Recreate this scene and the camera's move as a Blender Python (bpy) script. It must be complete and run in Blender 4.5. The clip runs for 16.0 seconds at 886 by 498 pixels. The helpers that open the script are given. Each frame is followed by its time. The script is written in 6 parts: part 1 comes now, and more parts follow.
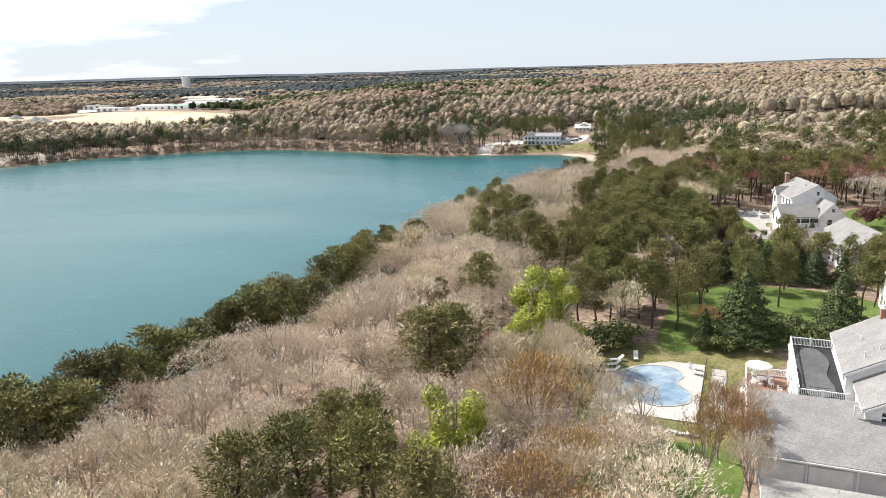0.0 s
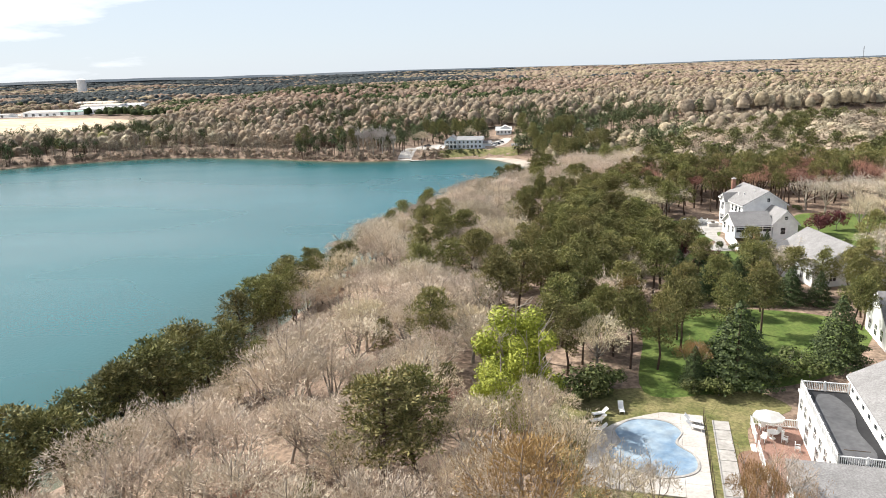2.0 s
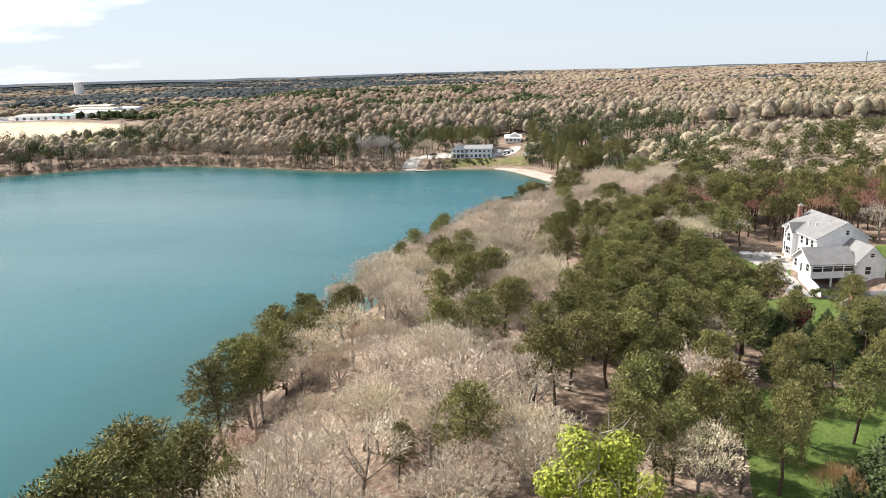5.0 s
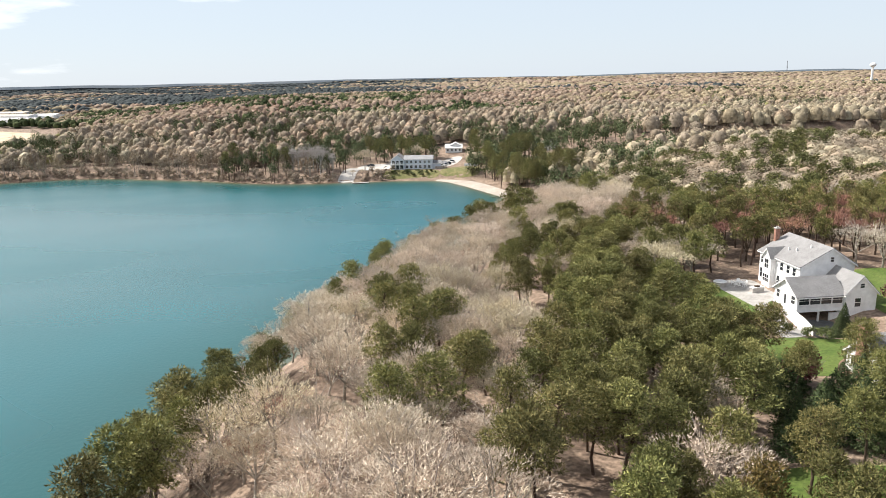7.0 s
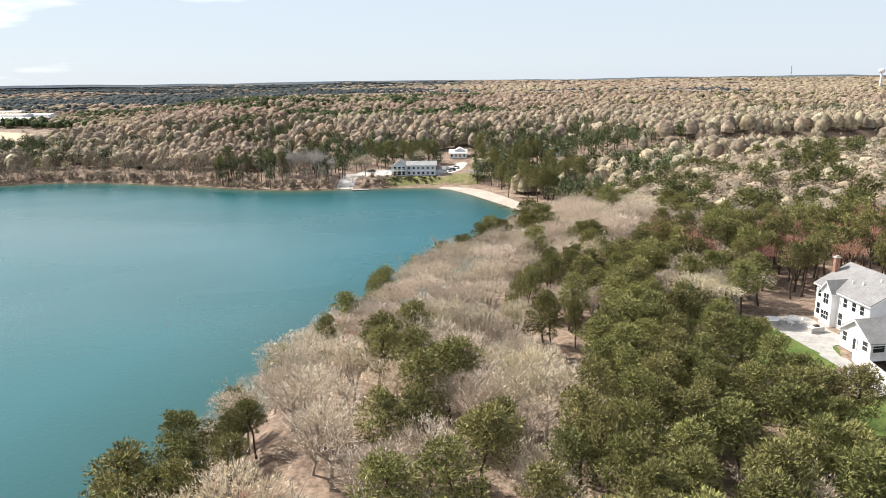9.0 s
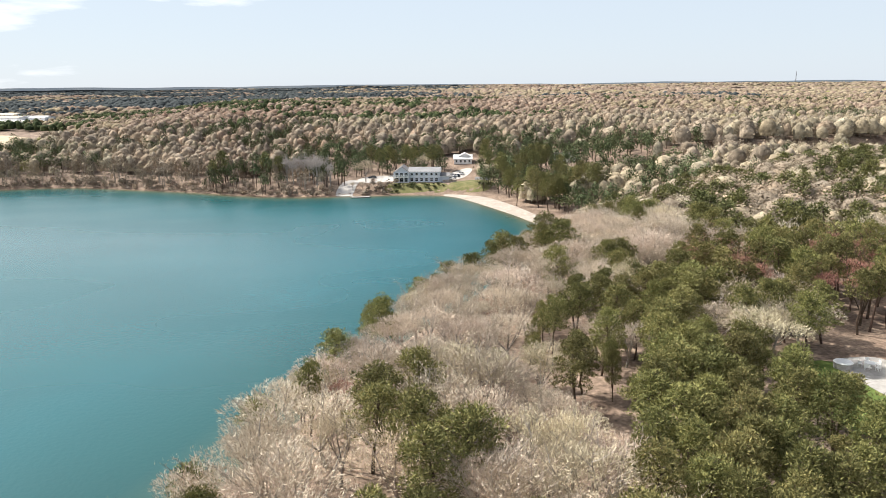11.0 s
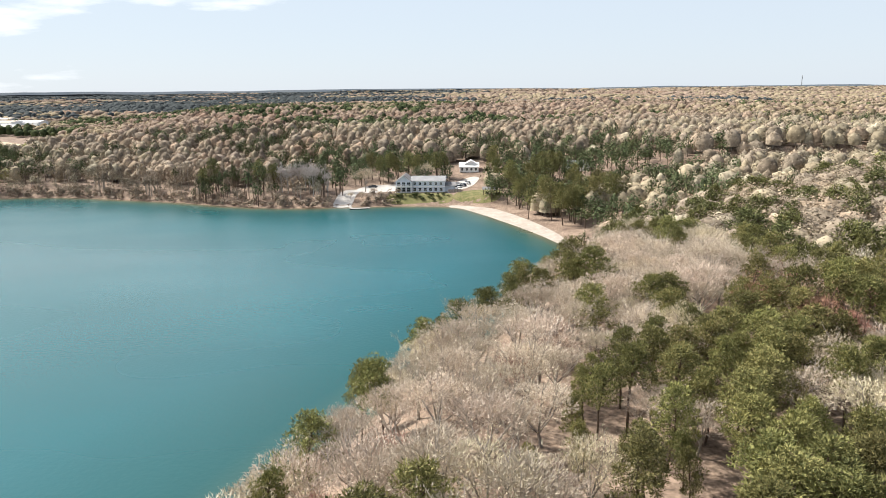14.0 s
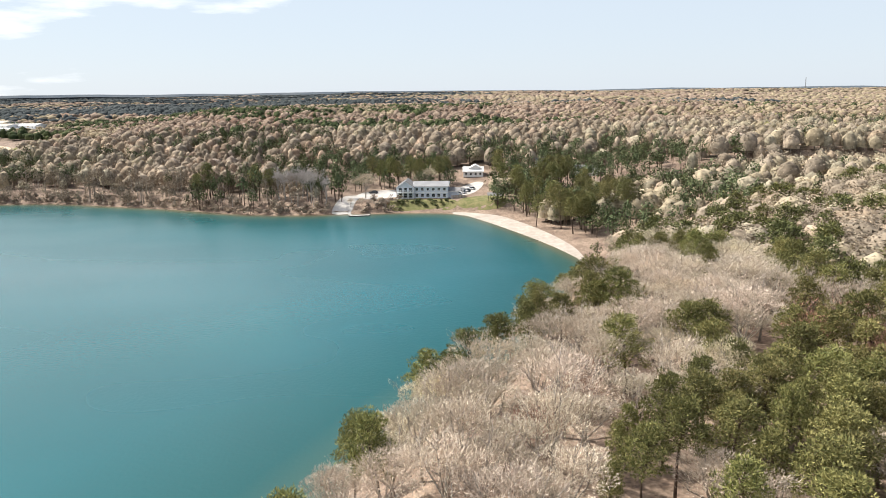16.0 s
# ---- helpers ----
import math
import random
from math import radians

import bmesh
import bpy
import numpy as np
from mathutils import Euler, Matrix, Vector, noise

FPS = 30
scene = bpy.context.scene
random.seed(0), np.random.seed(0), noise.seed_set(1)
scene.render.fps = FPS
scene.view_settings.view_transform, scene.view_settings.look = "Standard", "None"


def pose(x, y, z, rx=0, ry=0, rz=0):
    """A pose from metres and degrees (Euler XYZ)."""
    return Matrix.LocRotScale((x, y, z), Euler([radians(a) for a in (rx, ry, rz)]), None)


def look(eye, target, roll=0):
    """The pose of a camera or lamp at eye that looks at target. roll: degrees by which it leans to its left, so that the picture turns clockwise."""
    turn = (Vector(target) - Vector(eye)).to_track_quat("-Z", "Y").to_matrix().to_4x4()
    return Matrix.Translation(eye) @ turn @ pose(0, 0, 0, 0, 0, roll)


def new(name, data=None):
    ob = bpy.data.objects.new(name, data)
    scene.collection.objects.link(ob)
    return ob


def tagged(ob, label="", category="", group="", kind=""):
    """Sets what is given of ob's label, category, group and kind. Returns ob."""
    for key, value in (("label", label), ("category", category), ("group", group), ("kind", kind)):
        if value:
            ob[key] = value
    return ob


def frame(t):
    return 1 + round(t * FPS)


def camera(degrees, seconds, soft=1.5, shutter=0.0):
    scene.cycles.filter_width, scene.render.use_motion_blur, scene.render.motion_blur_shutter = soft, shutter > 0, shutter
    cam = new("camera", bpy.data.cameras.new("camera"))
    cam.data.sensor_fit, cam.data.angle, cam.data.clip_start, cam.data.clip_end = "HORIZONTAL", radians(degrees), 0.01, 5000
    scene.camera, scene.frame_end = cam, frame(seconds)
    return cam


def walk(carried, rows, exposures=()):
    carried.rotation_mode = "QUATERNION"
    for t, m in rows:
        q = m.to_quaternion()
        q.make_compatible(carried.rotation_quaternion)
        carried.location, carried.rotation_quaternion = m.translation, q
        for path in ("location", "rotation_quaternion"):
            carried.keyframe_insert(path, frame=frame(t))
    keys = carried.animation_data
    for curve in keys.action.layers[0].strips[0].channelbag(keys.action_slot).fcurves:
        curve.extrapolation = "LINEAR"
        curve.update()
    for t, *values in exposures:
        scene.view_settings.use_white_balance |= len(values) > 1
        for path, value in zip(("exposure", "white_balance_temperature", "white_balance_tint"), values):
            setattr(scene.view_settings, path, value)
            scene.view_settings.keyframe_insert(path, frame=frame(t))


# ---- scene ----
cam = camera(62.7, 16.0, soft=0.9)
PATH = [
    (0, (5.213, 0.976, 51.518), (5.023, 2.908, 51.038), -1.6),
    (0.5, (3.995, 5.552, 51.415), (3.803, 7.485, 50.938), -1.6),
    (1, (2.783, 10.002, 51.222), (2.594, 11.935, 50.747), -1.4),
    (1.1, (2.554, 10.817, 51.232), (2.41, 12.751, 50.755), -1.48),
    (1.2, (2.325, 11.632, 51.241), (2.254, 13.569, 50.761), -1.61),
    (1.3, (2.096, 12.448, 51.251), (2.099, 14.387, 50.767), -1.74),
    (1.4, (1.867, 13.263, 51.26), (1.899, 15.203, 50.775), -1.79),
    (1.5, (1.638, 14.078, 51.27), (1.675, 16.018, 50.785), -1.8),
    (2, (0.561, 18.266, 51.497), (0.599, 20.207, 51.016), -1.8),
    (2.5, (-0.268, 22.589, 51.675), (-0.23, 24.531, 51.199), -1.7),
    (3, (-0.895, 26.951, 51.749), (-0.856, 28.894, 51.276), -1.6),
    (5.05, (-2.52, 44.52, 52.412), (-2.481, 46.463, 51.939), -1.6),
    (5.3, (-2.718, 46.663, 52.493), (-2.618, 48.606, 52.032), -1.4),
    (5.5, (-2.736, 48.31, 52.478), (-2.582, 50.249, 52.014), -1.4),
    (6, (-2.824, 52.964, 52.614), (-2.614, 54.897, 52.149), -1.4),
    (6.5, (-2.776, 58.165, 52.744), (-2.565, 60.1, 52.28), -1.4),
    (7, (-2.349, 63.056, 52.666), (-2.142, 64.992, 52.206), -1.3),
    (7.5, (-2.154, 67.592, 52.709), (-1.947, 69.528, 52.25), -1.2),
    (8, (-2.038, 72.221, 52.74), (-1.832, 74.156, 52.282), -1.1),
    (8.5, (-1.918, 76.789, 52.719), (-1.712, 78.726, 52.262), -0.9),
    (9, (-1.594, 81.308, 52.768), (-1.389, 83.245, 52.314), -0.8),
    (11.5, (-0.207, 104.185, 51.507), (-0.008, 106.126, 51.066), -0.6),
    (12, (0.145, 108.373, 51.367), (0.342, 110.314, 50.928), -0.8),
    (12.5, (0.477, 112.295, 51.317), (0.672, 114.237, 50.88), -0.9),
    (13, (0.641, 116.118, 51.255), (0.837, 118.061, 50.821), -0.7),
    (13.5, (0.915, 119.892, 51.224), (1.107, 121.835, 50.791), -0.7),
    (14, (1.154, 123.651, 51.275), (1.345, 125.595, 50.843), -0.6),
    (14.5, (1.387, 127.289, 51.25), (1.577, 129.233, 50.82), -0.7),
    (15, (1.631, 130.837, 51.207), (1.819, 132.781, 50.779), -0.5),
    (15.5, (1.86, 134.196, 51.059), (2.046, 136.141, 50.633), -0.5),
    (16, (2.022, 137.658, 51.023), (2.207, 139.603, 50.597), -0.7),
]
walk(cam, [(t, look(eye, target, roll)) for t, eye, target, roll in PATH])
scene.view_settings.exposure = 0.74

# ---- world, sun ----
SUN_AZ, SUN_EL = radians(-56), radians(46)   # azimuth from +y towards +x
sun_dir = Vector((math.sin(SUN_AZ) * math.cos(SUN_EL), math.cos(SUN_AZ) * math.cos(SUN_EL), math.sin(SUN_EL)))
world = bpy.data.worlds.new("world")
scene.world = world
world.use_nodes = True
wn, wl = world.node_tree.nodes, world.node_tree.links
wn.clear()
sky = wn.new("ShaderNodeTexSky")
sky.sky_type, sky.sun_disc = "NISHITA", False
sky.sun_elevation, sky.sun_rotation = SUN_EL, SUN_AZ
sky.air_density, sky.dust_density, sky.ozone_density = 1.0, 0.35, 1.5
bg, wout = wn.new("ShaderNodeBackground"), wn.new("ShaderNodeOutputWorld")
bg.inputs["Strength"].default_value = 0.06
# thin clouds, spread over the whole sky
wtc, wmap, wno, wr = wn.new("ShaderNodeTexCoord"), wn.new("ShaderNodeMapping"), wn.new("ShaderNodeTexNoise"), wn.new("ShaderNodeValToRGB")
wmix = wn.new("ShaderNodeMix")
wmix.data_type = "RGBA"
wmap.inputs["Scale"].default_value = (5.0, 5.0, 26.0)
wmap.inputs["Location"].default_value = (0.35, 0.0, 0.5)
wno.inputs["Scale"].default_value, wno.inputs["Detail"].default_value, wno.inputs["Roughness"].default_value = 1.0, 7.0, 0.55
wr.color_ramp.elements[0].position, wr.color_ramp.elements[1].position = 0.84, 1.16
wl.new(wtc.outputs["Generated"], wmap.inputs["Vector"])
wl.new(wmap.outputs["Vector"], wno.inputs["Vector"])
wsep, wm1, wm2 = wn.new("ShaderNodeSeparateXYZ"), wn.new("ShaderNodeMath"), wn.new("ShaderNodeMath")
wl.new(wtc.outputs["Generated"], wsep.inputs["Vector"])
wm1.operation = wm2.operation = "MULTIPLY_ADD"          # more cloud towards the west and higher up
wl.new(wsep.outputs["X"], wm1.inputs[0])
wm1.inputs[1].default_value = -0.8
wl.new(wno.outputs["Fac"], wm1.inputs[2])
wz = wn.new("ShaderNodeMapRange")
wz.inputs["From Min"].default_value, wz.inputs["From Max"].default_value = 0.03, 0.25
wz.inputs["To Max"].default_value = 0.42
wl.new(wsep.outputs["Z"], wz.inputs["Value"])
wl.new(wz.outputs["Result"], wm2.inputs[0])
wm2.inputs[1].default_value = 1.0
wl.new(wm1.outputs["Value"], wm2.inputs[2])
wl.new(wm2.outputs["Value"], wr.inputs["Fac"])
wl.new(wr.outputs["Color"], wmix.inputs[0])
haze = wn.new("ShaderNodeMix")          # thin bright haze that whitens the blue
haze.data_type = "RGBA"
hz = wn.new("ShaderNodeMapRange")
hz.inputs["From Min"].default_value, hz.inputs["From Max"].default_value = 0.14, 0.34
hz.inputs["To Min"].default_value, hz.inputs["To Max"].default_value = 0.8, 0.0
wl.new(wtc.outputs["Generated"], wsep.inputs["Vector"])
wl.new(wsep.outputs["Z"], hz.inputs["Value"])
wl.new(hz.outputs["Result"], haze.inputs[0])
haze.inputs[7].default_value = (8.0, 9.0, 10.2, 1)
wl.new(sky.outputs["Color"], haze.inputs[6])
wl.new(haze.outputs[2], wmix.inputs[6])
wmix.inputs[7].default_value = (12.5, 12.8, 13.3, 1)
wl.new(wmix.outputs[2], bg.inputs["Color"])
wl.new(bg.outputs["Background"], wout.inputs["Surface"])
sun = new("sun", bpy.data.lights.new("sun", "SUN"))
sun.data.energy, sun.data.angle, sun.data.color = 5.0, radians(0.55), (1.0, 0.95, 0.87)
sun.matrix_world = look(sun_dir * 300, (0, 0, 0))


# ---- materials ----
def material(name, c1, c2=None, rough=0.8, scale=1.0, metal=0.0, bump=0.0, island=None, per_object=0.0, fine=None, spec=0.3, bscale=None, detail=6.0):
    """c1 and c2 mixed by noise of that many features a metre; island: (colour a, colour b) mixed piece by piece."""
    m = bpy.data.materials.new(name)
    m.use_nodes = True
    n, l = m.node_tree.nodes, m.node_tree.links
    b = n["Principled BSDF"]
    b.inputs["Roughness"].default_value, b.inputs["Metallic"].default_value = rough, metal
    b.inputs["Specular IOR Level"].default_value = spec
    geo = n.new("ShaderNodeNewGeometry")
    col = None
    if island:
        mx = n.new("ShaderNodeMix")
        mx.data_type = "RGBA"
        l.new(geo.outputs["Random Per Island"], mx.inputs[0])
        mx.inputs[6].default_value, mx.inputs[7].default_value = (*island[0], 1), (*island[1], 1)
        col = mx.outputs[2]
        if fine:
            fn, fr, fm = n.new("ShaderNodeTexNoise"), n.new("ShaderNodeMapRange"), n.new("ShaderNodeMix")
            fn.inputs["Scale"].default_value, fn.inputs["Detail"].default_value = fine[0], 3.0
            l.new(geo.outputs["Position"], fn.inputs["Vector"])
            fr.inputs["From Min"].default_value, fr.inputs["From Max"].default_value = 0.3, 0.7
            fr.inputs["To Min"].default_value, fr.inputs["To Max"].default_value = 1 - fine[1], 1 + fine[1]
            l.new(fn.outputs["Fac"], fr.inputs["Value"])
            fm.data_type, fm.blend_type = "RGBA", "MULTIPLY"
            fm.inputs[0].default_value = 1.0
            l.new(col, fm.inputs[6])
            l.new(fr.outputs["Result"], fm.inputs[7])
            col = fm.outputs[2]
    else:
        no = n.new("ShaderNodeTexNoise")
        no.inputs["Scale"].default_value, no.inputs["Detail"].default_value, no.inputs["Roughness"].default_value = scale, detail, 0.65
        l.new(geo.outputs["Position"], no.inputs["Vector"])
        rp = n.new("ShaderNodeValToRGB")
        rp.color_ramp.elements[0].position, rp.color_ramp.elements[1].position = 0.36, 0.64
        rp.color_ramp.elements[0].color, rp.color_ramp.elements[1].color = (*c1, 1), (*(c2 or c1), 1)
        l.new(no.outputs["Fac"], rp.inputs["Fac"])
        col = rp.outputs["Color"]
        if fine:
            fn = n.new("ShaderNodeTexNoise")
            fn.inputs["Scale"].default_value, fn.inputs["Detail"].default_value = fine[0], 3.0
            l.new(geo.outputs["Position"], fn.inputs["Vector"])
            mx = n.new("ShaderNodeMix")
            mx.data_type, mx.blend_type = "RGBA", "MULTIPLY"
            mx.inputs[0].default_value = 1.0
            fr = n.new("ShaderNodeMapRange")
            fr.inputs["From Min"].default_value, fr.inputs["From Max"].default_value = 0.3, 0.7
            fr.inputs["To Min"].default_value, fr.inputs["To Max"].default_value = 1 - fine[1], 1 + fine[1]
            l.new(fn.outputs["Fac"], fr.inputs["Value"])
            l.new(col, mx.inputs[6])
            l.new(fr.outputs["Result"], mx.inputs[7])
            col = mx.outputs[2]
        if bump:
            bp, bn = n.new("ShaderNodeBump"), n.new("ShaderNodeTexNoise")
            bn.inputs["Scale"].default_value, bn.inputs["Detail"].default_value = bscale or scale * 6, 4.0
            l.new(geo.outputs["Position"], bn.inputs["Vector"])
            bp.inputs["Strength"].default_value, bp.inputs["Distance"].default_value = min(1.0, bump), 0.1
            l.new(bn.outputs["Fac"], bp.inputs["Height"])
            l.new(bp.outputs["Normal"], b.inputs["Normal"])
    if per_object:
        oi, hs = n.new("ShaderNodeObjectInfo"), n.new("ShaderNodeHueSaturation")
        mr = n.new("ShaderNodeMapRange")
        mr.inputs["To Min"].default_value, mr.inputs["To Max"].default_value = 1 - per_object, 1 + per_object
        l.new(oi.outputs["Random"], mr.inputs["Value"])
        l.new(mr.outputs["Result"], hs.inputs["Value"])
        mr2 = n.new("ShaderNodeMapRange")
        mr2.inputs["To Min"].default_value, mr2.inputs["To Max"].default_value = 0.5 - per_object * 0.06, 0.5 + per_object * 0.06
        wn2 = n.new("ShaderNodeTexWhiteNoise")
        wn2.noise_dimensions = "1D"
        l.new(oi.outputs["Random"], wn2.inputs["W"])
        l.new(wn2.outputs["Value"], mr2.inputs["Value"])
        l.new(mr2.outputs["Result"], hs.inputs["Hue"])
        l.new(col, hs.inputs["Color"])
        col = hs.outputs["Color"]
    l.new(col, b.inputs["Base Color"])
    return m


M = {}
M["litter"] = material("leaf_litter", (0.145, 0.10, 0.075), (0.29, 0.215, 0.16), 0.95, 0.12, bump=0.5, bscale=2.0, fine=(1.7, 0.45))
M["lawn"] = material("lawn", (0.062, 0.105, 0.018), (0.115, 0.15, 0.036), 0.9, 0.25, bump=0.4, bscale=9.0, fine=(2.2, 0.3))
M["dry_grass"] = material("dry_grass", (0.095, 0.105, 0.032), (0.20, 0.175, 0.08), 0.95, 0.35, bump=0.4, bscale=8.0, fine=(3.0, 0.35))
M["sand"] = material("sand", (0.33, 0.285, 0.242), (0.42, 0.37, 0.32), 0.95, 0.15, bump=0.2, bscale=3.0, fine=(0.8, 0.12))
M["pit_sand"] = material("pit_sand", (0.42, 0.32, 0.22), (0.56, 0.45, 0.32), 0.95, 0.02, fine=(0.09, 0.2))
M["concrete"] = material("concrete", (0.40, 0.375, 0.35), (0.50, 0.47, 0.44), 0.85, 0.4, bump=0.15, bscale=12, fine=(3.0, 0.12))
M["pavers"] = material("pale_pavers", (0.30, 0.285, 0.265), (0.40, 0.38, 0.36), 0.8, 0.5, fine=(2.5, 0.15))
M["brick_paving"] = material("brick_paving", (0.19, 0.11, 0.085), (0.27, 0.16, 0.125), 0.85, 0.9, fine=(5.0, 0.2))
M["asphalt"] = material("asphalt", (0.10, 0.10, 0.10), (0.16, 0.155, 0.15), 0.9, 0.2, fine=(3.0, 0.2))
M["white"] = material("white_paint", (0.74, 0.74, 0.73), (0.82, 0.82, 0.81), 0.55, 0.5, fine=(3.0, 0.05))
M["siding"] = material("white_siding", (0.70, 0.70, 0.70), (0.79, 0.79, 0.79), 0.6, 0.3, fine=(1.2, 0.06))
M["shingle"] = material("grey_shingle", (0.19, 0.185, 0.185), (0.25, 0.245, 0.245), 0.9, 0.4, fine=(6.0, 0.22), bump=0.3, bscale=7)
M["dark_shingle"] = material("dark_shingle", (0.15, 0.15, 0.15), (0.22, 0.22, 0.22), 0.9, 0.4, fine=(6.0, 0.22), bump=0.3, bscale=7)
M["brick"] = material("chimney_brick", (0.26, 0.13, 0.09), (0.38, 0.21, 0.16), 0.85, 2.0, fine=(6.0, 0.25))
M["glass"] = material("window_glass", (0.02, 0.025, 0.03), (0.03, 0.035, 0.04), 0.06, 0.3, spec=0.6)
M["bark"] = material("grey_bark", (0.20, 0.165, 0.14), (0.40, 0.355, 0.31), 0.9, 1.5, per_object=0.25)
M["pine_bark"] = material("pine_bark", (0.055, 0.038, 0.028), (0.11, 0.075, 0.055), 0.92, 2.0, per_object=0.2)
M["twig_grey"] = material("grey_twigs", None, rough=0.85, island=((0.43, 0.355, 0.28), (0.65, 0.56, 0.455)), per_object=0.22, spec=0.1)
M["twig_bud"] = material("budding_twigs", None, rough=0.85, island=((0.46, 0.385, 0.275), (0.67, 0.585, 0.43)), per_object=0.2, spec=0.1)
M["twig_red"] = material("red_budding_twigs", None, rough=0.85, island=((0.24, 0.12, 0.09), (0.50, 0.29, 0.22)), per_object=0.2, spec=0.1)
M["twig_orange"] = material("orange_budding_twigs", None, rough=0.85, island=((0.22, 0.135, 0.06), (0.42, 0.28, 0.13)), per_object=0.1, spec=0.1)
M["leaf_lime"] = material("young_leaves", None, rough=0.6, island=((0.16, 0.19, 0.02), (0.38, 0.40, 0.06)), per_object=0.1, spec=0.2)
M["leaf_purple"] = material("purple_leaves", None, rough=0.7, island=((0.07, 0.02, 0.025), (0.17, 0.06, 0.06)), per_object=0.15, spec=0.2)
M["needle"] = material("pine_needles", None, rough=0.7, island=((0.062, 0.07, 0.022), (0.29, 0.268, 0.10)), per_object=0.28, spec=0.2)
M["needle_dark"] = material("spruce_needles", None, rough=0.7, island=((0.015, 0.026, 0.010), (0.085, 0.11, 0.04)), per_object=0.2, spec=0.2)
M["needle_brown"] = material("browning_needles", None, rough=0.7, island=((0.05, 0.05, 0.015), (0.22, 0.15, 0.05)), per_object=0.1, spec=0.2)
M["far_grey"] = material("far_grey_twigs", None, rough=0.9, island=((0.20, 0.16, 0.118), (0.35, 0.288, 0.218)), spec=0.1, fine=(0.55, 0.35))
M["far_bud"] = material("far_budding_twigs", None, rough=0.9, island=((0.22, 0.18, 0.122), (0.41, 0.345, 0.24)), spec=0.1, fine=(0.55, 0.35))
M["far_red"] = material("far_red_twigs", None, rough=0.9, island=((0.20, 0.146, 0.105), (0.35, 0.268, 0.20)), spec=0.1, fine=(0.55, 0.35))
M["far_lime"] = material("far_young_leaves", None, rough=0.8, island=((0.19, 0.185, 0.075), (0.30, 0.285, 0.12)), spec=0.1)
M["far_pine"] = material("far_needles", None, rough=0.8, island=((0.05, 0.065, 0.028), (0.12, 0.13, 0.06)), spec=0.1, fine=(0.6, 0.45))
for nm, lo, hi in (("grey", (0.185, 0.138, 0.104), (0.30, 0.23, 0.178)), ("bud", (0.20, 0.16, 0.105), (0.32, 0.265, 0.18)), ("red", (0.19, 0.128, 0.095), (0.29, 0.205, 0.155)), ("lime", (0.17, 0.17, 0.07), (0.26, 0.25, 0.10)), ("pine", (0.028, 0.040, 0.018), (0.075, 0.09, 0.04))):
    M["mound_" + nm] = material("distant_" + nm, None, rough=0.95, island=(lo, hi), spec=0.05, fine=(0.4, 0.4))
# needles of the farthest pines, aerial haze mixed into the blue-grey base colour
M["far_dark"] = material("far_hazed_needles", None, rough=0.9, island=((0.040, 0.047, 0.048), (0.072, 0.082, 0.084)), spec=0.05)
M["hedge"] = material("hedge_leaves", None, rough=0.7, island=((0.03, 0.045, 0.012), (0.13, 0.15, 0.05)), per_object=0.25, spec=0.2)


# ---- mesh helpers ----
def mesh_from(name, verts, tris, mats, mat_index=None, smooth=False):
    verts, tris = np.asarray(verts, np.float32), np.asarray(tris, np.int32)
    me = bpy.data.meshes.new(name)
    me.vertices.add(len(verts))
    me.vertices.foreach_set("co", verts.ravel())
    me.loops.add(tris.size)
    me.loops.foreach_set("vertex_index", tris.ravel())
    me.polygons.add(len(tris))
    k = tris.shape[1]
    me.polygons.foreach_set("loop_start", np.arange(0, tris.size, k, dtype=np.int32))
    for mt in mats:
        me.materials.append(mt)
    if mat_index is not None:
        me.polygons.foreach_set("material_index", np.asarray(mat_index, np.int32))
    if smooth:
        me.polygons.foreach_set("use_smooth", np.ones(len(tris), bool))
    me.update(calc_edges=True)
    me.validate()
    return me


def part(name, bm, mat, parent=None, label="", smooth=False):
    me = bpy.data.meshes.new(name)
    bmesh.ops.recalc_face_normals(bm, faces=bm.faces)
    bm.to_mesh(me)
    bm.free()
    me.materials.append(mat)
    if smooth:
        me.polygons.foreach_set("use_smooth", np.ones(len(me.polygons), bool))
    ob = new(name, me)
    if parent is not None:
        ob.parent = parent
    if label:
        ob["label"] = label
    return ob


def thing(name, label, category, group="", m=None):
    e = new(name)
    e.empty_display_size = 0.3
    if m is not None:
        e.matrix_world = m
    return tagged(e, label, category, group)


def box(bm, x0, x1, y0, y1, z0, z1, bevel=0.0):
    r = bmesh.ops.create_cube(bm, size=1.0, matrix=Matrix.LocRotScale(((x0 + x1) / 2, (y0 + y1) / 2, (z0 + z1) / 2), None, (x1 - x0, y1 - y0, z1 - z0)))
    if bevel:
        ed = list({e for v in r["verts"] for e in v.link_edges})
        bmesh.ops.bevel(bm, geom=ed, offset=bevel, segments=1, affect="EDGES")


def boxes(*spans, bevel=0.0):
    bm = bmesh.new()
    for s in spans:
        box(bm, *s, bevel=bevel)
    return bm


def smoothstep(a, b, v):
    q = np.clip((v - a) / (b - a), 0, 1)
    return q * q * (3 - 2 * q)


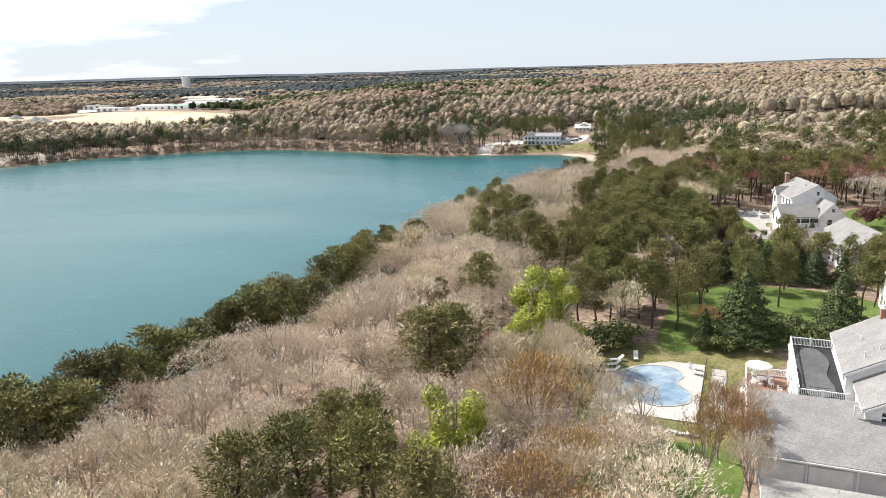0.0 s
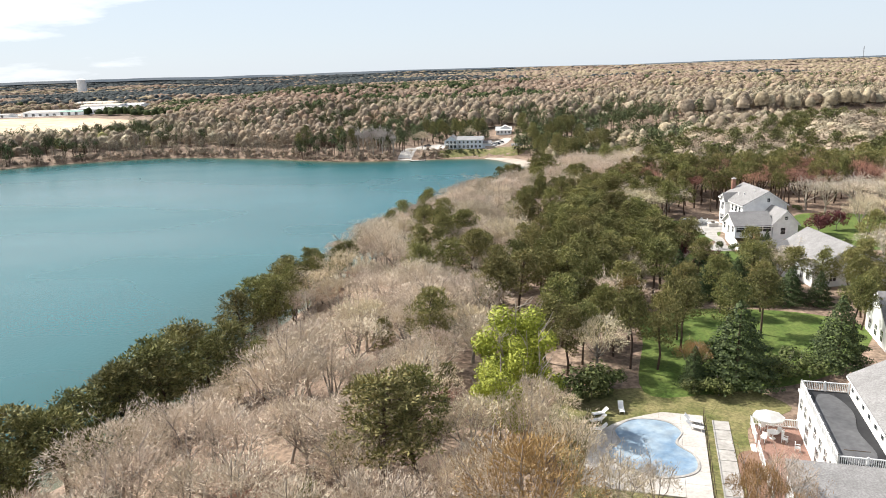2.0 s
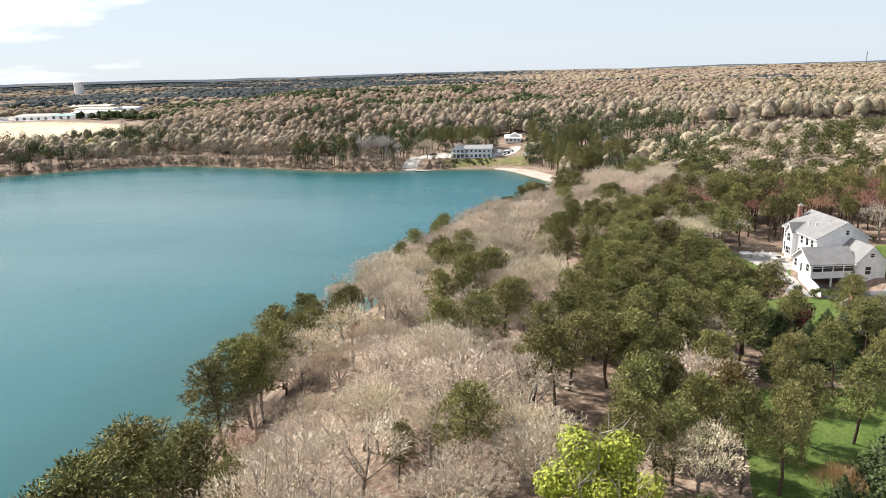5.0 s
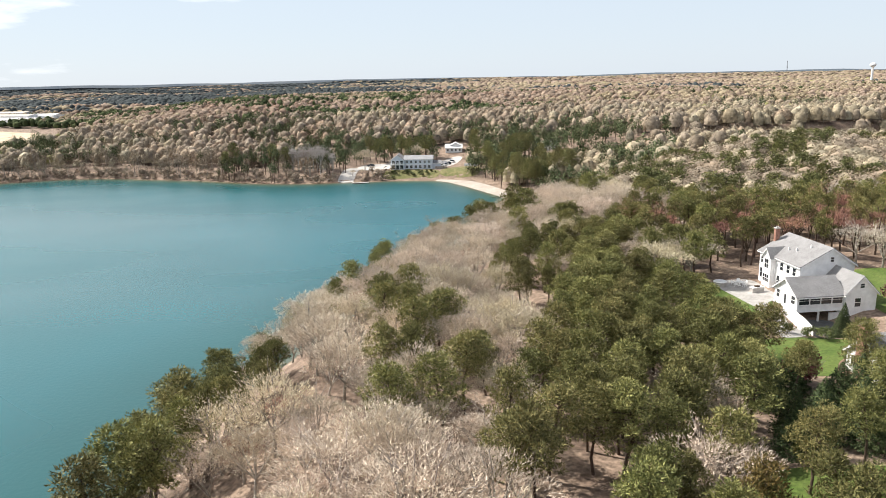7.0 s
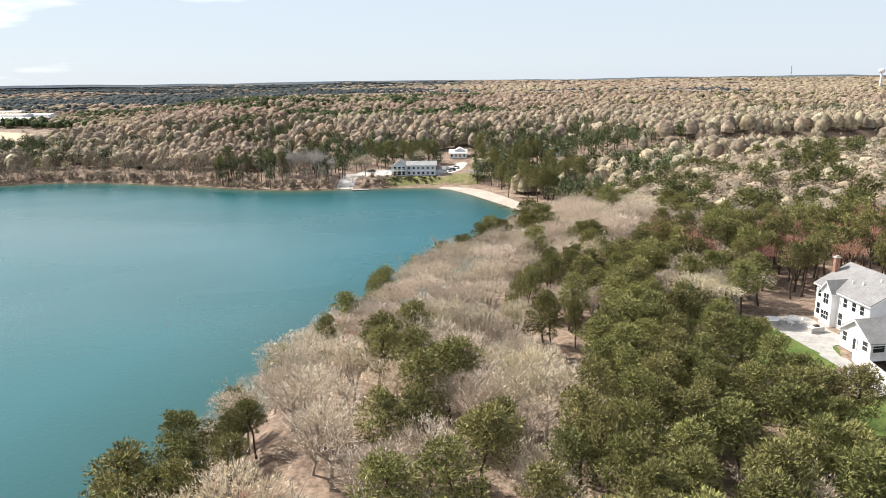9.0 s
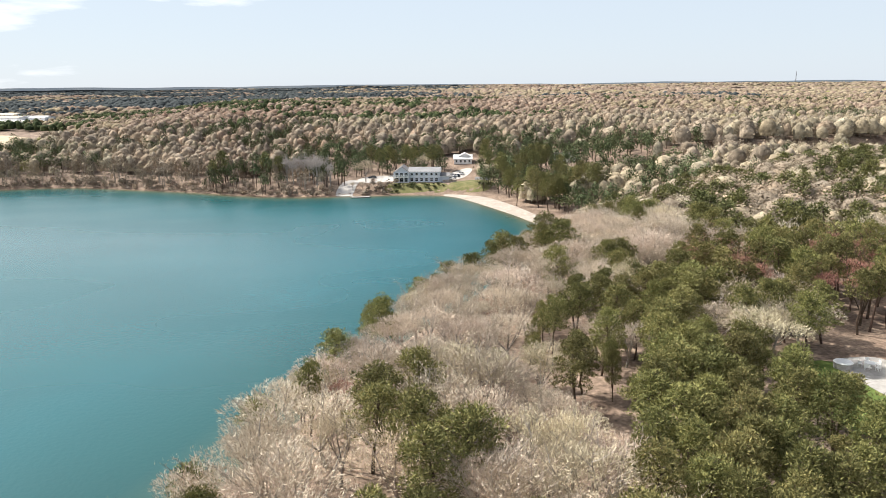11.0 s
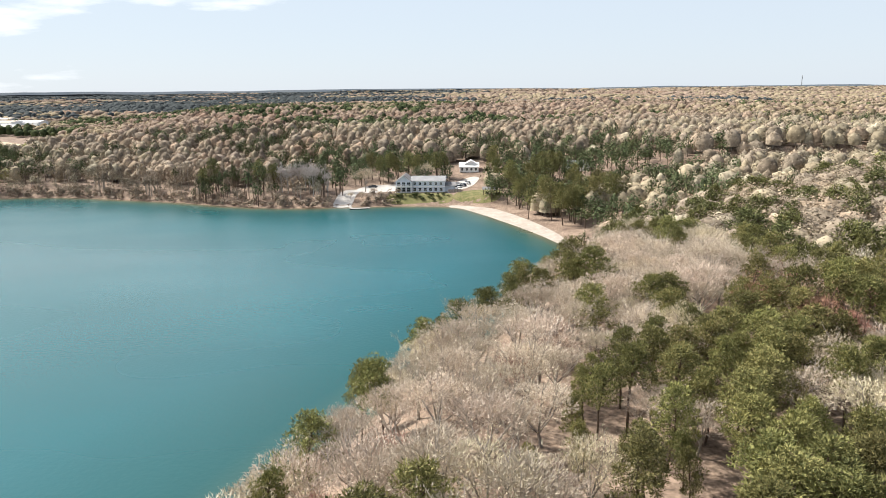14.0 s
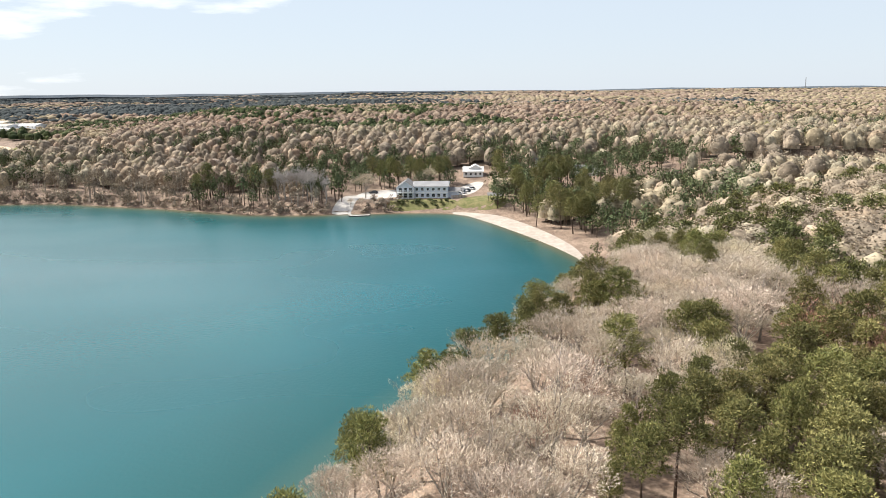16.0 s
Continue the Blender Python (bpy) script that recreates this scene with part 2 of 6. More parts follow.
def vnoise(x, y, s, seed=0):
    """Smooth value noise, from -1 to 1, with features s metres across."""
    x, y = np.asarray(x, float) / s, np.asarray(y, float) / s
    xi, yi = np.floor(x), np.floor(y)
    fx, fy = x - xi, y - yi
    fx, fy = fx * fx * (3 - 2 * fx), fy * fy * (3 - 2 * fy)

    def hsh(a, b):
        q = np.sin(a * 127.1 + b * 311.7 + seed * 74.7) * 43758.5453
        return q - np.floor(q)
    v = (hsh(xi, yi) * (1 - fx) + hsh(xi + 1, yi) * fx) * (1 - fy) + (hsh(xi, yi + 1) * (1 - fx) + hsh(xi + 1, yi + 1) * fx) * fy
    return 2 * v - 1


# ---- the lie of the land ----
SHORE = [(-92, -60), (-86, 0), (-76, 42), (-64, 72), (-55, 91), (-46, 109), (-38, 127), (-33, 149), (-26, 173), (-16, 197), (-7, 215), (3, 233), (13, 249),
         (27, 266), (46, 294), (61, 322), (65, 340), (63, 360), (58, 382), (52, 402), (45, 423), (36, 439), (12, 445), (-12, 445), (-35, 446), (-60, 454),
         (-87, 470), (-117, 484), (-147, 497), (-176, 501), (-217, 490), (-250, 474), (-278, 459), (-292, 436), (-312, 415), (-360, 380), (-420, 250), (-400, 60), (-300, -80), (-180, -120)]


def rounded(points, n):
    """A closed smooth curve through the points, n steps from each to the next."""
    p = np.array(points, float)
    a, b, c, d = np.roll(p, 1, 0), p, np.roll(p, -1, 0), np.roll(p, -2, 0)
    out = []
    for t in np.arange(n) / n:
        out.append(0.5 * (2 * b + (c - a) * t + (2 * a - 5 * b + 4 * c - d) * t * t + (3 * b - a - 3 * c + d) * t ** 3))
    return np.stack(out, 1).reshape(-1, 2)


LAKE = rounded(SHORE, 4)


def inside(poly, x, y):
    x, y = np.asarray(x, float), np.asarray(y, float)
    odd = np.zeros(x.shape, bool)
    for (x0, y0), (x1, y1) in zip(poly, np.roll(poly, -1, 0)):
        cross = ((y0 > y) != (y1 > y)) & (x < (x1 - x0) * (y - y0) / (y1 - y0 + 1e-12) + x0)
        odd ^= cross
    return odd


def shore_distance(x, y):
    """Metres from the shore, positive on land."""
    x, y = np.asarray(x, float), np.asarray(y, float)
    best = np.full(x.shape, 1e9)
    for (x0, y0), (x1, y1) in zip(LAKE, np.roll(LAKE, -1, 0)):
        dx, dy = x1 - x0, y1 - y0
        t = np.clip(((x - x0) * dx + (y - y0) * dy) / (dx * dx + dy * dy), 0, 1)
        best = np.minimum(best, (x - x0 - t * dx) ** 2 + (y - y0 - t * dy) ** 2)
    return np.where(inside(LAKE, x, y), -1, 1) * np.sqrt(best)


def ground_z(x, y):
    x, y = np.asarray(x, float), np.asarray(y, float)
    d = shore_distance(x, y)
    near = 1 - smoothstep(250, 345, y - 0.25 * (x - 60))
    beach = smoothstep(320, 370, y) * (1 - smoothstep(438, 446, y)) * smoothstep(20, 50, x)
    bluff = 14.5 * smoothstep(-6, 22 + 14 * (1 - smoothstep(110, 150, y)), d)
    slope = 4.5 * smoothstep(0, 18, d) + 8 * smoothstep(18, 150, d) + 2.5 * vnoise(x, y, 90, 3) * smoothstep(40, 160, d)
    flat = 0.9 * smoothstep(0, 14, d) + 1.6 * smoothstep(14, 40, d) + 8 * smoothstep(50, 160, d)
    # the wooded hillside beyond the houses
    hill = 9 * np.exp(-(((x - 150) / 70) ** 2 + ((y - 380) / 90) ** 2))
    # the far side climbs on from the shore to a wooded plateau
    slope = slope + 8.5 * smoothstep(30, 210, d) * smoothstep(-270, -130, x)
    z = near * bluff + (1 - near) * ((1 - beach) * slope + beach * flat) + hill * smoothstep(10, 60, d)
    lodge = np.exp(-(np.hypot((x - 24) / 38, (y - 470) / 26)) ** 4)
    z = np.where(d > 0, z * (1 - lodge) + lodge * np.minimum(4.3, 0.2 + 0.5 * d), z)
    # levelled ground about the pool, and the drive cut in beside the porch
    z = z - 0.75 * np.exp(-(np.hypot((x - 31) / 27, (y - 78) / 20)) ** 4) * near - 2.5 * np.exp(-(np.hypot((x - 69.5) / 6.5, (y - 163) / 6)) ** 4)
    # far country rises by long low swells to the skyline
    r = np.hypot(x, y)
    z = z + smoothstep(800, 3500, r) * 4 + 6 * vnoise(x, y, 420, 5) * smoothstep(700, 1600, r)
    z = z + 5.5 * smoothstep(640, 900, r) * (1 - np.exp(-(np.hypot((x + 420) / 240, (y - 800) / 290)) ** 6))
    # sand pit on the far shore
    pit = np.exp(-(((x + 330) / 130) ** 2 + ((y - 640) / 75) ** 2) ** 2)
    z = z - pit * 3.0
    z = np.where(d < 0, np.maximum(-9, 0.22 * d), z)
    return z


def gz(x, y):
    return float(ground_z(np.array([x]), np.array([y]))[0])


def spaced(a0, a1, step, lo, hi, grow=1.16):
    """Grid lines: even from a0 to a1, ever wider out to lo and hi."""
    mid = list(np.arange(a0, a1 + step, step))
    s, v, left = step, mid[0], []
    while v > lo:
        s *= grow
        v -= s
        left.append(max(v, lo))
    s, v, right = step, mid[-1], []
    while v < hi:
        s *= grow
        v += s
        right.append(min(v, hi))
    return np.array(left[::-1] + mid + right)


def grid_sheet(xs, ys, zfun):
    X, Y = np.meshgrid(xs, ys)
    V = np.stack([X.ravel(), Y.ravel(), zfun(X.ravel(), Y.ravel())], 1)
    nx, ny = len(xs), len(ys)
    i = (np.arange(ny - 1)[:, None] * nx + np.arange(nx - 1)[None, :]).ravel()
    return V, np.stack([i, i + 1, i + nx + 1, i + nx], 1)


V, Q = grid_sheet(spaced(-100, 170, 3.0, -4600, 4600), spaced(20, 520, 3.5, -1200, 4850), ground_z)
ground = new("ground", mesh_from("ground", V, Q, [M["litter"]], smooth=True))
tagged(ground, "brown leaf-littered woodland ground round the lake", "ground", kind="structure")


def patch(name, outline, mat, lift, label, category="ground", rings=7, n=5, kind="structure", level=None):
    """A sheet of another surface that lies on the ground inside a rounded outline."""
    ring = rounded(outline, n)
    c = ring.mean(0)
    k = len(ring)
    f = np.linspace(0, 1, rings + 1)[1:]
    P = np.concatenate([[c]] + [c + (ring - c) * q for q in f])
    Z = (ground_z(P[:, 0], P[:, 1]) if level is None else np.full(len(P), level)) + lift
    V = np.column_stack([P, Z])
    T = []
    for j in range(k):
        a, b = 1 + j, 1 + (j + 1) % k
        T.append((0, a, b))
        for q in range(rings - 1):
            a2, b2 = a + k, b + k
            T += [(a, a2, b2), (a, b2, b)]
            a, b = a2, b2
    ob = new(name, mesh_from(name, V, T, [mat], smooth=True))
    return tagged(ob, label, category, kind=kind)


# ---- water ----
wm = bpy.data.materials.new("lake_water")
wm.use_nodes = True
n, l = wm.node_tree.nodes, wm.node_tree.links
b = n["Principled BSDF"]
b.inputs["Roughness"].default_value, b.inputs["IOR"].default_value = 0.10, 1.33
b.inputs["Specular IOR Level"].default_value = 0.5
att = n.new("ShaderNodeAttribute")
att.attribute_name = "depth"
rp = n.new("ShaderNodeValToRGB")
cr = rp.color_ramp
cr.elements[0].position, cr.elements[0].color = 0.0, (0.12, 0.10, 0.055, 1)
cr.elements[1].position, cr.elements[1].color = 1.0, (0.002, 0.083, 0.100, 1)
e = cr.elements.new(0.12)
e.color = (0.035, 0.085, 0.070, 1)
e = cr.elements.new(0.35)
e.color = (0.003, 0.066, 0.072, 1)
l.new(att.outputs["Fac"], rp.inputs["Fac"])
geo = n.new("ShaderNodeNewGeometry")
no = n.new("ShaderNodeTexNoise")
no.inputs["Scale"].default_value, no.inputs["Detail"].default_value = 0.012, 4.0
l.new(geo.outputs["Position"], no.inputs["Vector"])
mx = n.new("ShaderNodeMix")
mx.data_type, mx.blend_type = "RGBA", "MULTIPLY"
mx.inputs[0].default_value = 1.0
mr = n.new("ShaderNodeMapRange")
mr.inputs["From Min"].default_value, mr.inputs["From Max"].default_value = 0.3, 0.7
mr.inputs["To Min"].default_value, mr.inputs["To Max"].default_value = 0.88, 1.12
l.new(no.outputs["Fac"], mr.inputs["Value"])
l.new(rp.outputs["Color"], mx.inputs[6])
l.new(mr.outputs["Result"], mx.inputs[7])
l.new(mx.outputs[2], b.inputs["Base Color"])
# ripples, and broad patches where the wind roughens them
rn = n.new("ShaderNodeTexNoise")
rn.inputs["Scale"].default_value, rn.inputs["Detail"].default_value = 1.1, 5.0
l.new(geo.outputs["Position"], rn.inputs["Vector"])
bp = n.new("ShaderNodeBump")
bp.inputs["Distance"].default_value, bp.inputs["Strength"].default_value = 0.10, 0.35
l.new(rn.outputs["Fac"], bp.inputs["Height"])
l.new(bp.outputs["Normal"], b.inputs["Normal"])
wmap2, wn3, wr3 = n.new("ShaderNodeMapping"), n.new("ShaderNodeTexNoise"), n.new("ShaderNodeMapRange")
wmap2.inputs["Scale"].default_value = (0.004, 0.009, 1.0)
wn3.inputs["Scale"].default_value, wn3.inputs["Detail"].default_value = 1.0, 3.0
wr3.inputs["From Min"].default_value, wr3.inputs["From Max"].default_value = 0.35, 0.65
wr3.inputs["To Min"].default_value, wr3.inputs["To Max"].default_value = 0.20, 0.36
l.new(geo.outputs["Position"], wmap2.inputs["Vector"])
l.new(wmap2.outputs["Vector"], wn3.inputs["Vector"])
l.new(wn3.outputs["Fac"], wr3.inputs["Value"])
l.new(wr3.outputs["Result"], b.inputs["Roughness"])
V, Q = grid_sheet(np.arange(-440, 81, 5.0), np.arange(-130, 521, 5.0), lambda x, y: np.zeros_like(x))
me = mesh_from("water", V, Q, [wm], smooth=True)
dep = me.attributes.new("depth", "FLOAT", "POINT")
dep.data.foreach_set("value", np.clip(-shore_distance(V[:, 0], V[:, 1]) / 40, 0, 1).astype(np.float32))
water = tagged(new("water", me), "calm turquoise lake water with faint ripples", "lake", kind="structure")

# ---- lawns, beach ----
LAWNS = [
    [(25, 96), (29, 110), (33, 122), (45, 123), (57, 119), (61, 111), (48, 98), (33, 95)],
    [(48, 146), (52, 156), (60, 157), (70, 153), (74, 146), (62, 143)],
    [(51, 168), (52, 182), (60, 187), (66, 178), (62, 168), (56, 164)],
    [(80, 160), (82, 176), (92, 190), (108, 184), (112, 162), (96, 152)],
    [(10, 54), (12, 64), (20, 70), (27, 68), (24, 58), (17, 52)]]
for outline in LAWNS:
    patch("lawn", outline, M["lawn"], 0.05, "mown green lawn in front of the houses", "lawn")
patch("beach", [(36, 441.5), (45, 436.5), (53, 427), (59.5, 408), (64.5, 386), (66.8, 366), (66, 350), (64.5, 343), (62, 360), (57, 382), (51, 402), (44, 422), (36, 437)], M["sand"], 0.10, "pale sandy beach along the lake", "beach", n=6, rings=5)

patch("reed_bank", [(8, 449), (14, 446.5), (24, 446), (34, 444), (38, 447), (36, 453), (26, 455), (14, 457), (9, 455)], M["dry_grass"], 0.08, "olive-green rough bank below the lodge", "bank", rings=4)
patch("lodge_yard", [(-6, 470), (0, 482), (12, 486), (30, 484), (44, 478), (50, 492), (56, 490), (48, 470), (40, 460), (36, 454), (36, 468), (14, 471), (10, 462), (-2, 460)], M["concrete"], 0.06, "pale gravel yard and lane by the lodge", "yard", rings=4)
patch("boat_ramp", [(-16, 447), (-14, 458), (-10, 470), (-4, 468), (-6, 456), (-9, 446)], M["concrete"], 0.06, "pale concrete boat ramp into the lake", "boat ramp", rings=4)
patch("meadow", [(38, 446), (42, 455), (52, 460), (60, 452), (58, 442), (48, 440)], M["dry_grass"], 0.07, "worn grass behind the beach", "grass", rings=4)
patch("sand_pit", [(-600, 640), (-560, 760), (-440, 790), (-330, 770), (-255, 700), (-222, 610), (-240, 545), (-300, 500), (-400, 520), (-520, 560)], M["pit_sand"], 0.3, "bare sandy gravel pit beyond the lake", "sand pit", rings=14, n=6)
patch("works_yard", [(-530, 840), (-520, 960), (-440, 1020), (-340, 990), (-320, 880), (-380, 820), (-460, 810)], M["concrete"], 0.3, "pale yard of the works", "yard", rings=8)
patch("shore_sand", [(-312, 418), (-300, 436), (-288, 444), (-282, 455), (-292, 458), (-320, 440), (-340, 420)], M["sand"], 0.15, "small sandy landing on the far shore", "beach", rings=4)
patch("garden_soil", [(28.2, 74), (30.2, 82), (33.4, 81.4), (31.6, 73.2)], material("red_soil", (0.17, 0.10, 0.07), (0.24, 0.15, 0.11), 0.95, 0.6), 0.06, "bare reddish garden bed by the house", "soil", rings=3)
patch("verge", [(13, 68), (14, 73.6), (24, 72.8), (27, 73), (26, 68), (19, 67)], M["dry_grass"], 0.05, "dry grass strip beside the pool", "grass", rings=4)
patch("rough_grass", [(11, 64), (12, 76), (14, 94), (24, 97), (33, 95), (36, 97), (40, 91), (34, 88), (31, 80), (28, 70), (22, 63)], M["dry_grass"], 0.03, "dry patchy grass round the pool", "grass", rings=6)

# ---- houses ----
def gable_house(parent, x0, x1, y0, y1, z0, ze, zr, axis, wall_mat, roof_mat, over=0.35, at=0.5):
    """A block with a gabled roof; the ridge runs along axis, at that share of the span."""
    bm = bmesh.new()
    if axis == "y":
        xr = x0 + (x1 - x0) * at
        pts = [(x0, z0), (x1, z0), (x1, ze), (xr, zr - 0.06), (x0, ze)]
        ring = [[bm.verts.new((px, yy, pz)) for px, pz in pts] for yy in (y0, y1)]
    else:
        yr = y0 + (y1 - y0) * at
        pts = [(y0, z0), (y1, z0), (y1, ze), (yr, zr - 0.06), (y0, ze)]
        ring = [[bm.verts.new((xx, py, pz)) for py, pz in pts] for xx in (x0, x1)]
    for r in ring:
        bm.faces.new(r)
    for i in range(5):
        j = (i + 1) % 5
        bm.faces.new((ring[0][i], ring[0][j], ring[1][j], ring[1][i]))
    part("wall", bm, wall_mat, parent)
    lo, hi = (x0, x1) if axis == "y" else (y0, y1)
    mid = lo + (hi - lo) * at
    a0, a1 = (y0 - over, y1 + over) if axis == "y" else (x0 - over, x1 + over)
    for side in (lo, hi):
        k = (zr - ze) / (mid - side)
        s = -1 if side < mid else 1
        e, ez = side + s * over, ze + k * s * over
        for nm, th, lift, mt in (("roof", 0.14, 0.02, roof_mat), ("fascia", 0.16, -0.15, M["white"])):
            inset = 0.0 if nm == "roof" else 0.05
            bm = bmesh.new()
            q = [(e, ez), (mid, zr)]
            if nm == "fascia":
                q = [(e + s * 0.03, ez - k * 0), (e - s * 0.12, ez - k * s * 0.12)]
            c = []
            for aa in (a0 - inset, a1 + inset):
                for (p, pz) in q:
                    for dz in (lift, lift + th):
                        c.append(bm.verts.new((p, aa, pz + dz) if axis == "y" else (aa, p, pz + dz)))
            bmesh.ops.convex_hull(bm, input=c)
            part(nm, bm, mt, parent)
    # barge boards up both gables
    for aa in (a0, a1):
        for side in (lo, hi):
            k = (zr - ze) / (mid - side)
            s = -1 if side < mid else 1
            e, ez = side + s * over, ze + k * s * over
            bm = bmesh.new()
            c = []
            for p, pz in ((e, ez), (mid, zr)):
                for dz in (-0.2, 0.015):
                    for da in (-0.05, 0.05):
                        c.append(bm.verts.new((p, aa + da, pz + dz) if axis == "y" else (aa + da, p, pz + dz)))
            bmesh.ops.convex_hull(bm, input=c)
            part("barge_board", bm, M["white"], parent)


def window(parent, x, y, z, w, h, facing, bars=1, name="window", trim=None):
    """A window on a wall: frame, glazing bars and glass. z is its sill."""
    def span(a0, a1, z0, z1, d0, d1):
        if facing in "-y+y":
            s = -1 if facing == "-y" else 1
            lo, hi = sorted((y + s * d0, y + s * d1))
            return (x + a0, x + a1, lo, hi, z + z0, z + z1)
        s = -1 if facing == "-x" else 1
        lo, hi = sorted((x + s * d0, x + s * d1))
        return (lo, hi, y + a0, y + a1, z + z0, z + z1)
    f = 0.09
    b2 = boxes(span(-w / 2 - f, w / 2 + f, -f, 0, -0.02, 0.07), span(-w / 2 - f, w / 2 + f, h, h + f, -0.02, 0.07), span(-w / 2 - f, -w / 2, 0, h, -0.02, 0.06), span(w / 2, w / 2 + f, 0, h, -0.02, 0.06))
    win = part(name, b2, trim or M["white"], parent)
    part("pane", boxes(span(-w / 2, w / 2, 0, h, -0.02, 0.025)), M["glass"], win, "dark reflecting glass")
    spans = [span(-w / 2, w / 2, h * 0.5 - 0.03, h * 0.5 + 0.03, 0.0, 0.05)]
    for i in range(1, bars + 1):
        q = -w / 2 + w * i / (bars + 1)
        spans.append(span(q - 0.025, q + 0.025, 0, h, 0.0, 0.045))
    part("glazing_bar", boxes(*spans), trim or M["white"], win)
    return win


def railing(parent, p, q, z, h=1.0, posts=5, mat=None, name="railing"):
    """Posts, rails and pickets between two points."""
    mat = mat or M["white"]
    p, q = Vector((*p, 0)), Vector((*q, 0))
    L, a = (q - p).length, math.atan2(q.y - p.y, q.x - p.x)
    m = Matrix.Translation((p.x, p.y, z)) @ Matrix.Rotation(a, 4, "Z")

    def mk(nm, *sp):
        bm = boxes(*sp)
        bmesh.ops.transform(bm, matrix=m, verts=bm.verts)
        return part(nm, bm, mat, parent)
    mk("handrail", (0, L, -0.06, 0.06, h - 0.08, h))
    mk("bottom_rail", (0, L, -0.035, 0.035, 0.1, 0.17))
    for i in range(posts):
        s = L * i / (posts - 1)
        mk("post", (s - 0.08, s + 0.08, -0.08, 0.08, 0, h + 0.1))
    k = max(2, int(L / 0.16))
    mk("picket_panel", *[(L * (i + 0.5) / k - 0.025, L * (i + 0.5) / k + 0.025, -0.02, 0.02, 0.17, h - 0.08) for i in range(k)])


def chimney(parent, x, y, z0, z1, w=0.8, d=0.6, mat=None):
    c = part("chimney", boxes((x - w / 2, x + w / 2, y - d / 2, y + d / 2, z0, z1)), mat or M["brick"], parent, "brick chimney with a pale cap")
    part("chimney_cap", boxes((x - w / 2 - 0.1, x + w / 2 + 0.1, y - d / 2 - 0.1, y + d / 2 + 0.1, z1, z1 + 0.14), (x - w * 0.25, x + w * 0.25, y - d * 0.25, y + d * 0.25, z1 + 0.14, z1 + 0.4)), M["concrete"], c)


def chair(name, m, mat, label, group):
    t = thing(name, label, "chair", group, m)
    part("seat", boxes((-0.25, 0.25, -0.25, 0.25, 0.38, 0.43), bevel=0.01), mat, t)
    part("backrest", boxes((-0.25, 0.25, 0.22, 0.27, 0.43, 0.95), bevel=0.01), mat, t)
    for sx in (-0.22, 0.22):
        for sy in (-0.22, 0.22):
            part("leg", boxes((sx - 0.025, sx + 0.025, sy - 0.025, sy + 0.025, 0, 0.38)), mat, t)
        part("armrest", boxes((sx - 0.04, sx + 0.04, -0.24, 0.24, 0.6, 0.64), (sx - 0.02, sx + 0.02, -0.22, -0.18, 0.43, 0.6)), mat, t)
    return t


def lounger(m, label, group):
    t = thing("sun_lounger", label, "lounger", group, m)
    part("bed", boxes((-0.3, 0.3, -0.9, 0.35, 0.3, 0.38), bevel=0.015), M["white"], t)
    bm = boxes((-0.3, 0.3, 0, 0.75, 0, 0.07), bevel=0.015)
    bmesh.ops.transform(bm, matrix=pose(0, 0.35, 0.33, 40), verts=bm.verts)
    part("backrest", bm, M["white"], t)
    for sx in (-0.26, 0.26):
        for sy in (-0.8, 0.25):
            part("leg", boxes((sx - 0.03, sx + 0.03, sy - 0.03, sy + 0.03, 0, 0.3)), M["white"], t)
    return t


def table(name, m, mat, label, r=0.6):
    t = thing(name, label, "table", "", m)
    bm = bmesh.new()
    bmesh.ops.create_cone(bm, cap_ends=True, segments=20, radius1=r, radius2=r, depth=0.05, matrix=Matrix.Translation((0, 0, 0.72)))
    part("tabletop", bm, mat, t)
    bm = bmesh.new()
    bmesh.ops.create_cone(bm, cap_ends=True, segments=10, radius1=0.07, radius2=0.05, depth=0.7, matrix=Matrix.Translation((0, 0, 0.35)))
    bmesh.ops.create_cone(bm, cap_ends=True, segments=14, radius1=0.3, radius2=0.1, depth=0.06, matrix=Matrix.Translation((0, 0, 0.03)))
    part("pedestal", bm, mat, t)
    return t


def umbrella(m, label, r=1.55, h=2.5):
    t = thing("parasol", label, "parasol", "", m)
    bm = bmesh.new()
    bmesh.ops.create_cone(bm, cap_ends=True, segments=10, radius1=0.03, radius2=0.03, depth=h, matrix=Matrix.Translation((0, 0, h / 2)))
    part("pole", bm, M["white"], t)
    bm = bmesh.new()
    bmesh.ops.create_cone(bm, cap_ends=True, segments=16, radius1=0.32, radius2=0.22, depth=0.12, matrix=Matrix.Translation((0, 0, 0.06)))
    part("base", bm, M["concrete"], t)
    bm = bmesh.new()
    top = bm.verts.new((0, 0, h + 0.05))
    prev = None
    rings = []
    for f, dz in ((0.5, -0.16), (1.0, -0.45), (1.0, -0.62)):
        rings.append([bm.verts.new((r * f * (1.0 if i % 2 == 0 else 0.93) * math.cos(i * math.pi / 8), r * f * (1.0 if i % 2 == 0 else 0.93) * math.sin(i * math.pi / 8), h + dz)) for i in range(16)])
    for i in range(16):
        j = (i + 1) % 16
        bm.faces.new((top, rings[0][i], rings[0][j]))
        for a, c in zip(rings, rings[1:]):
            bm.faces.new((a[i], c[i], c[j], a[j]))
    bmesh.ops.solidify(bm, geom=bm.faces[:], thickness=0.012)
    part("canopy", bm, M["white"], t)
    return t


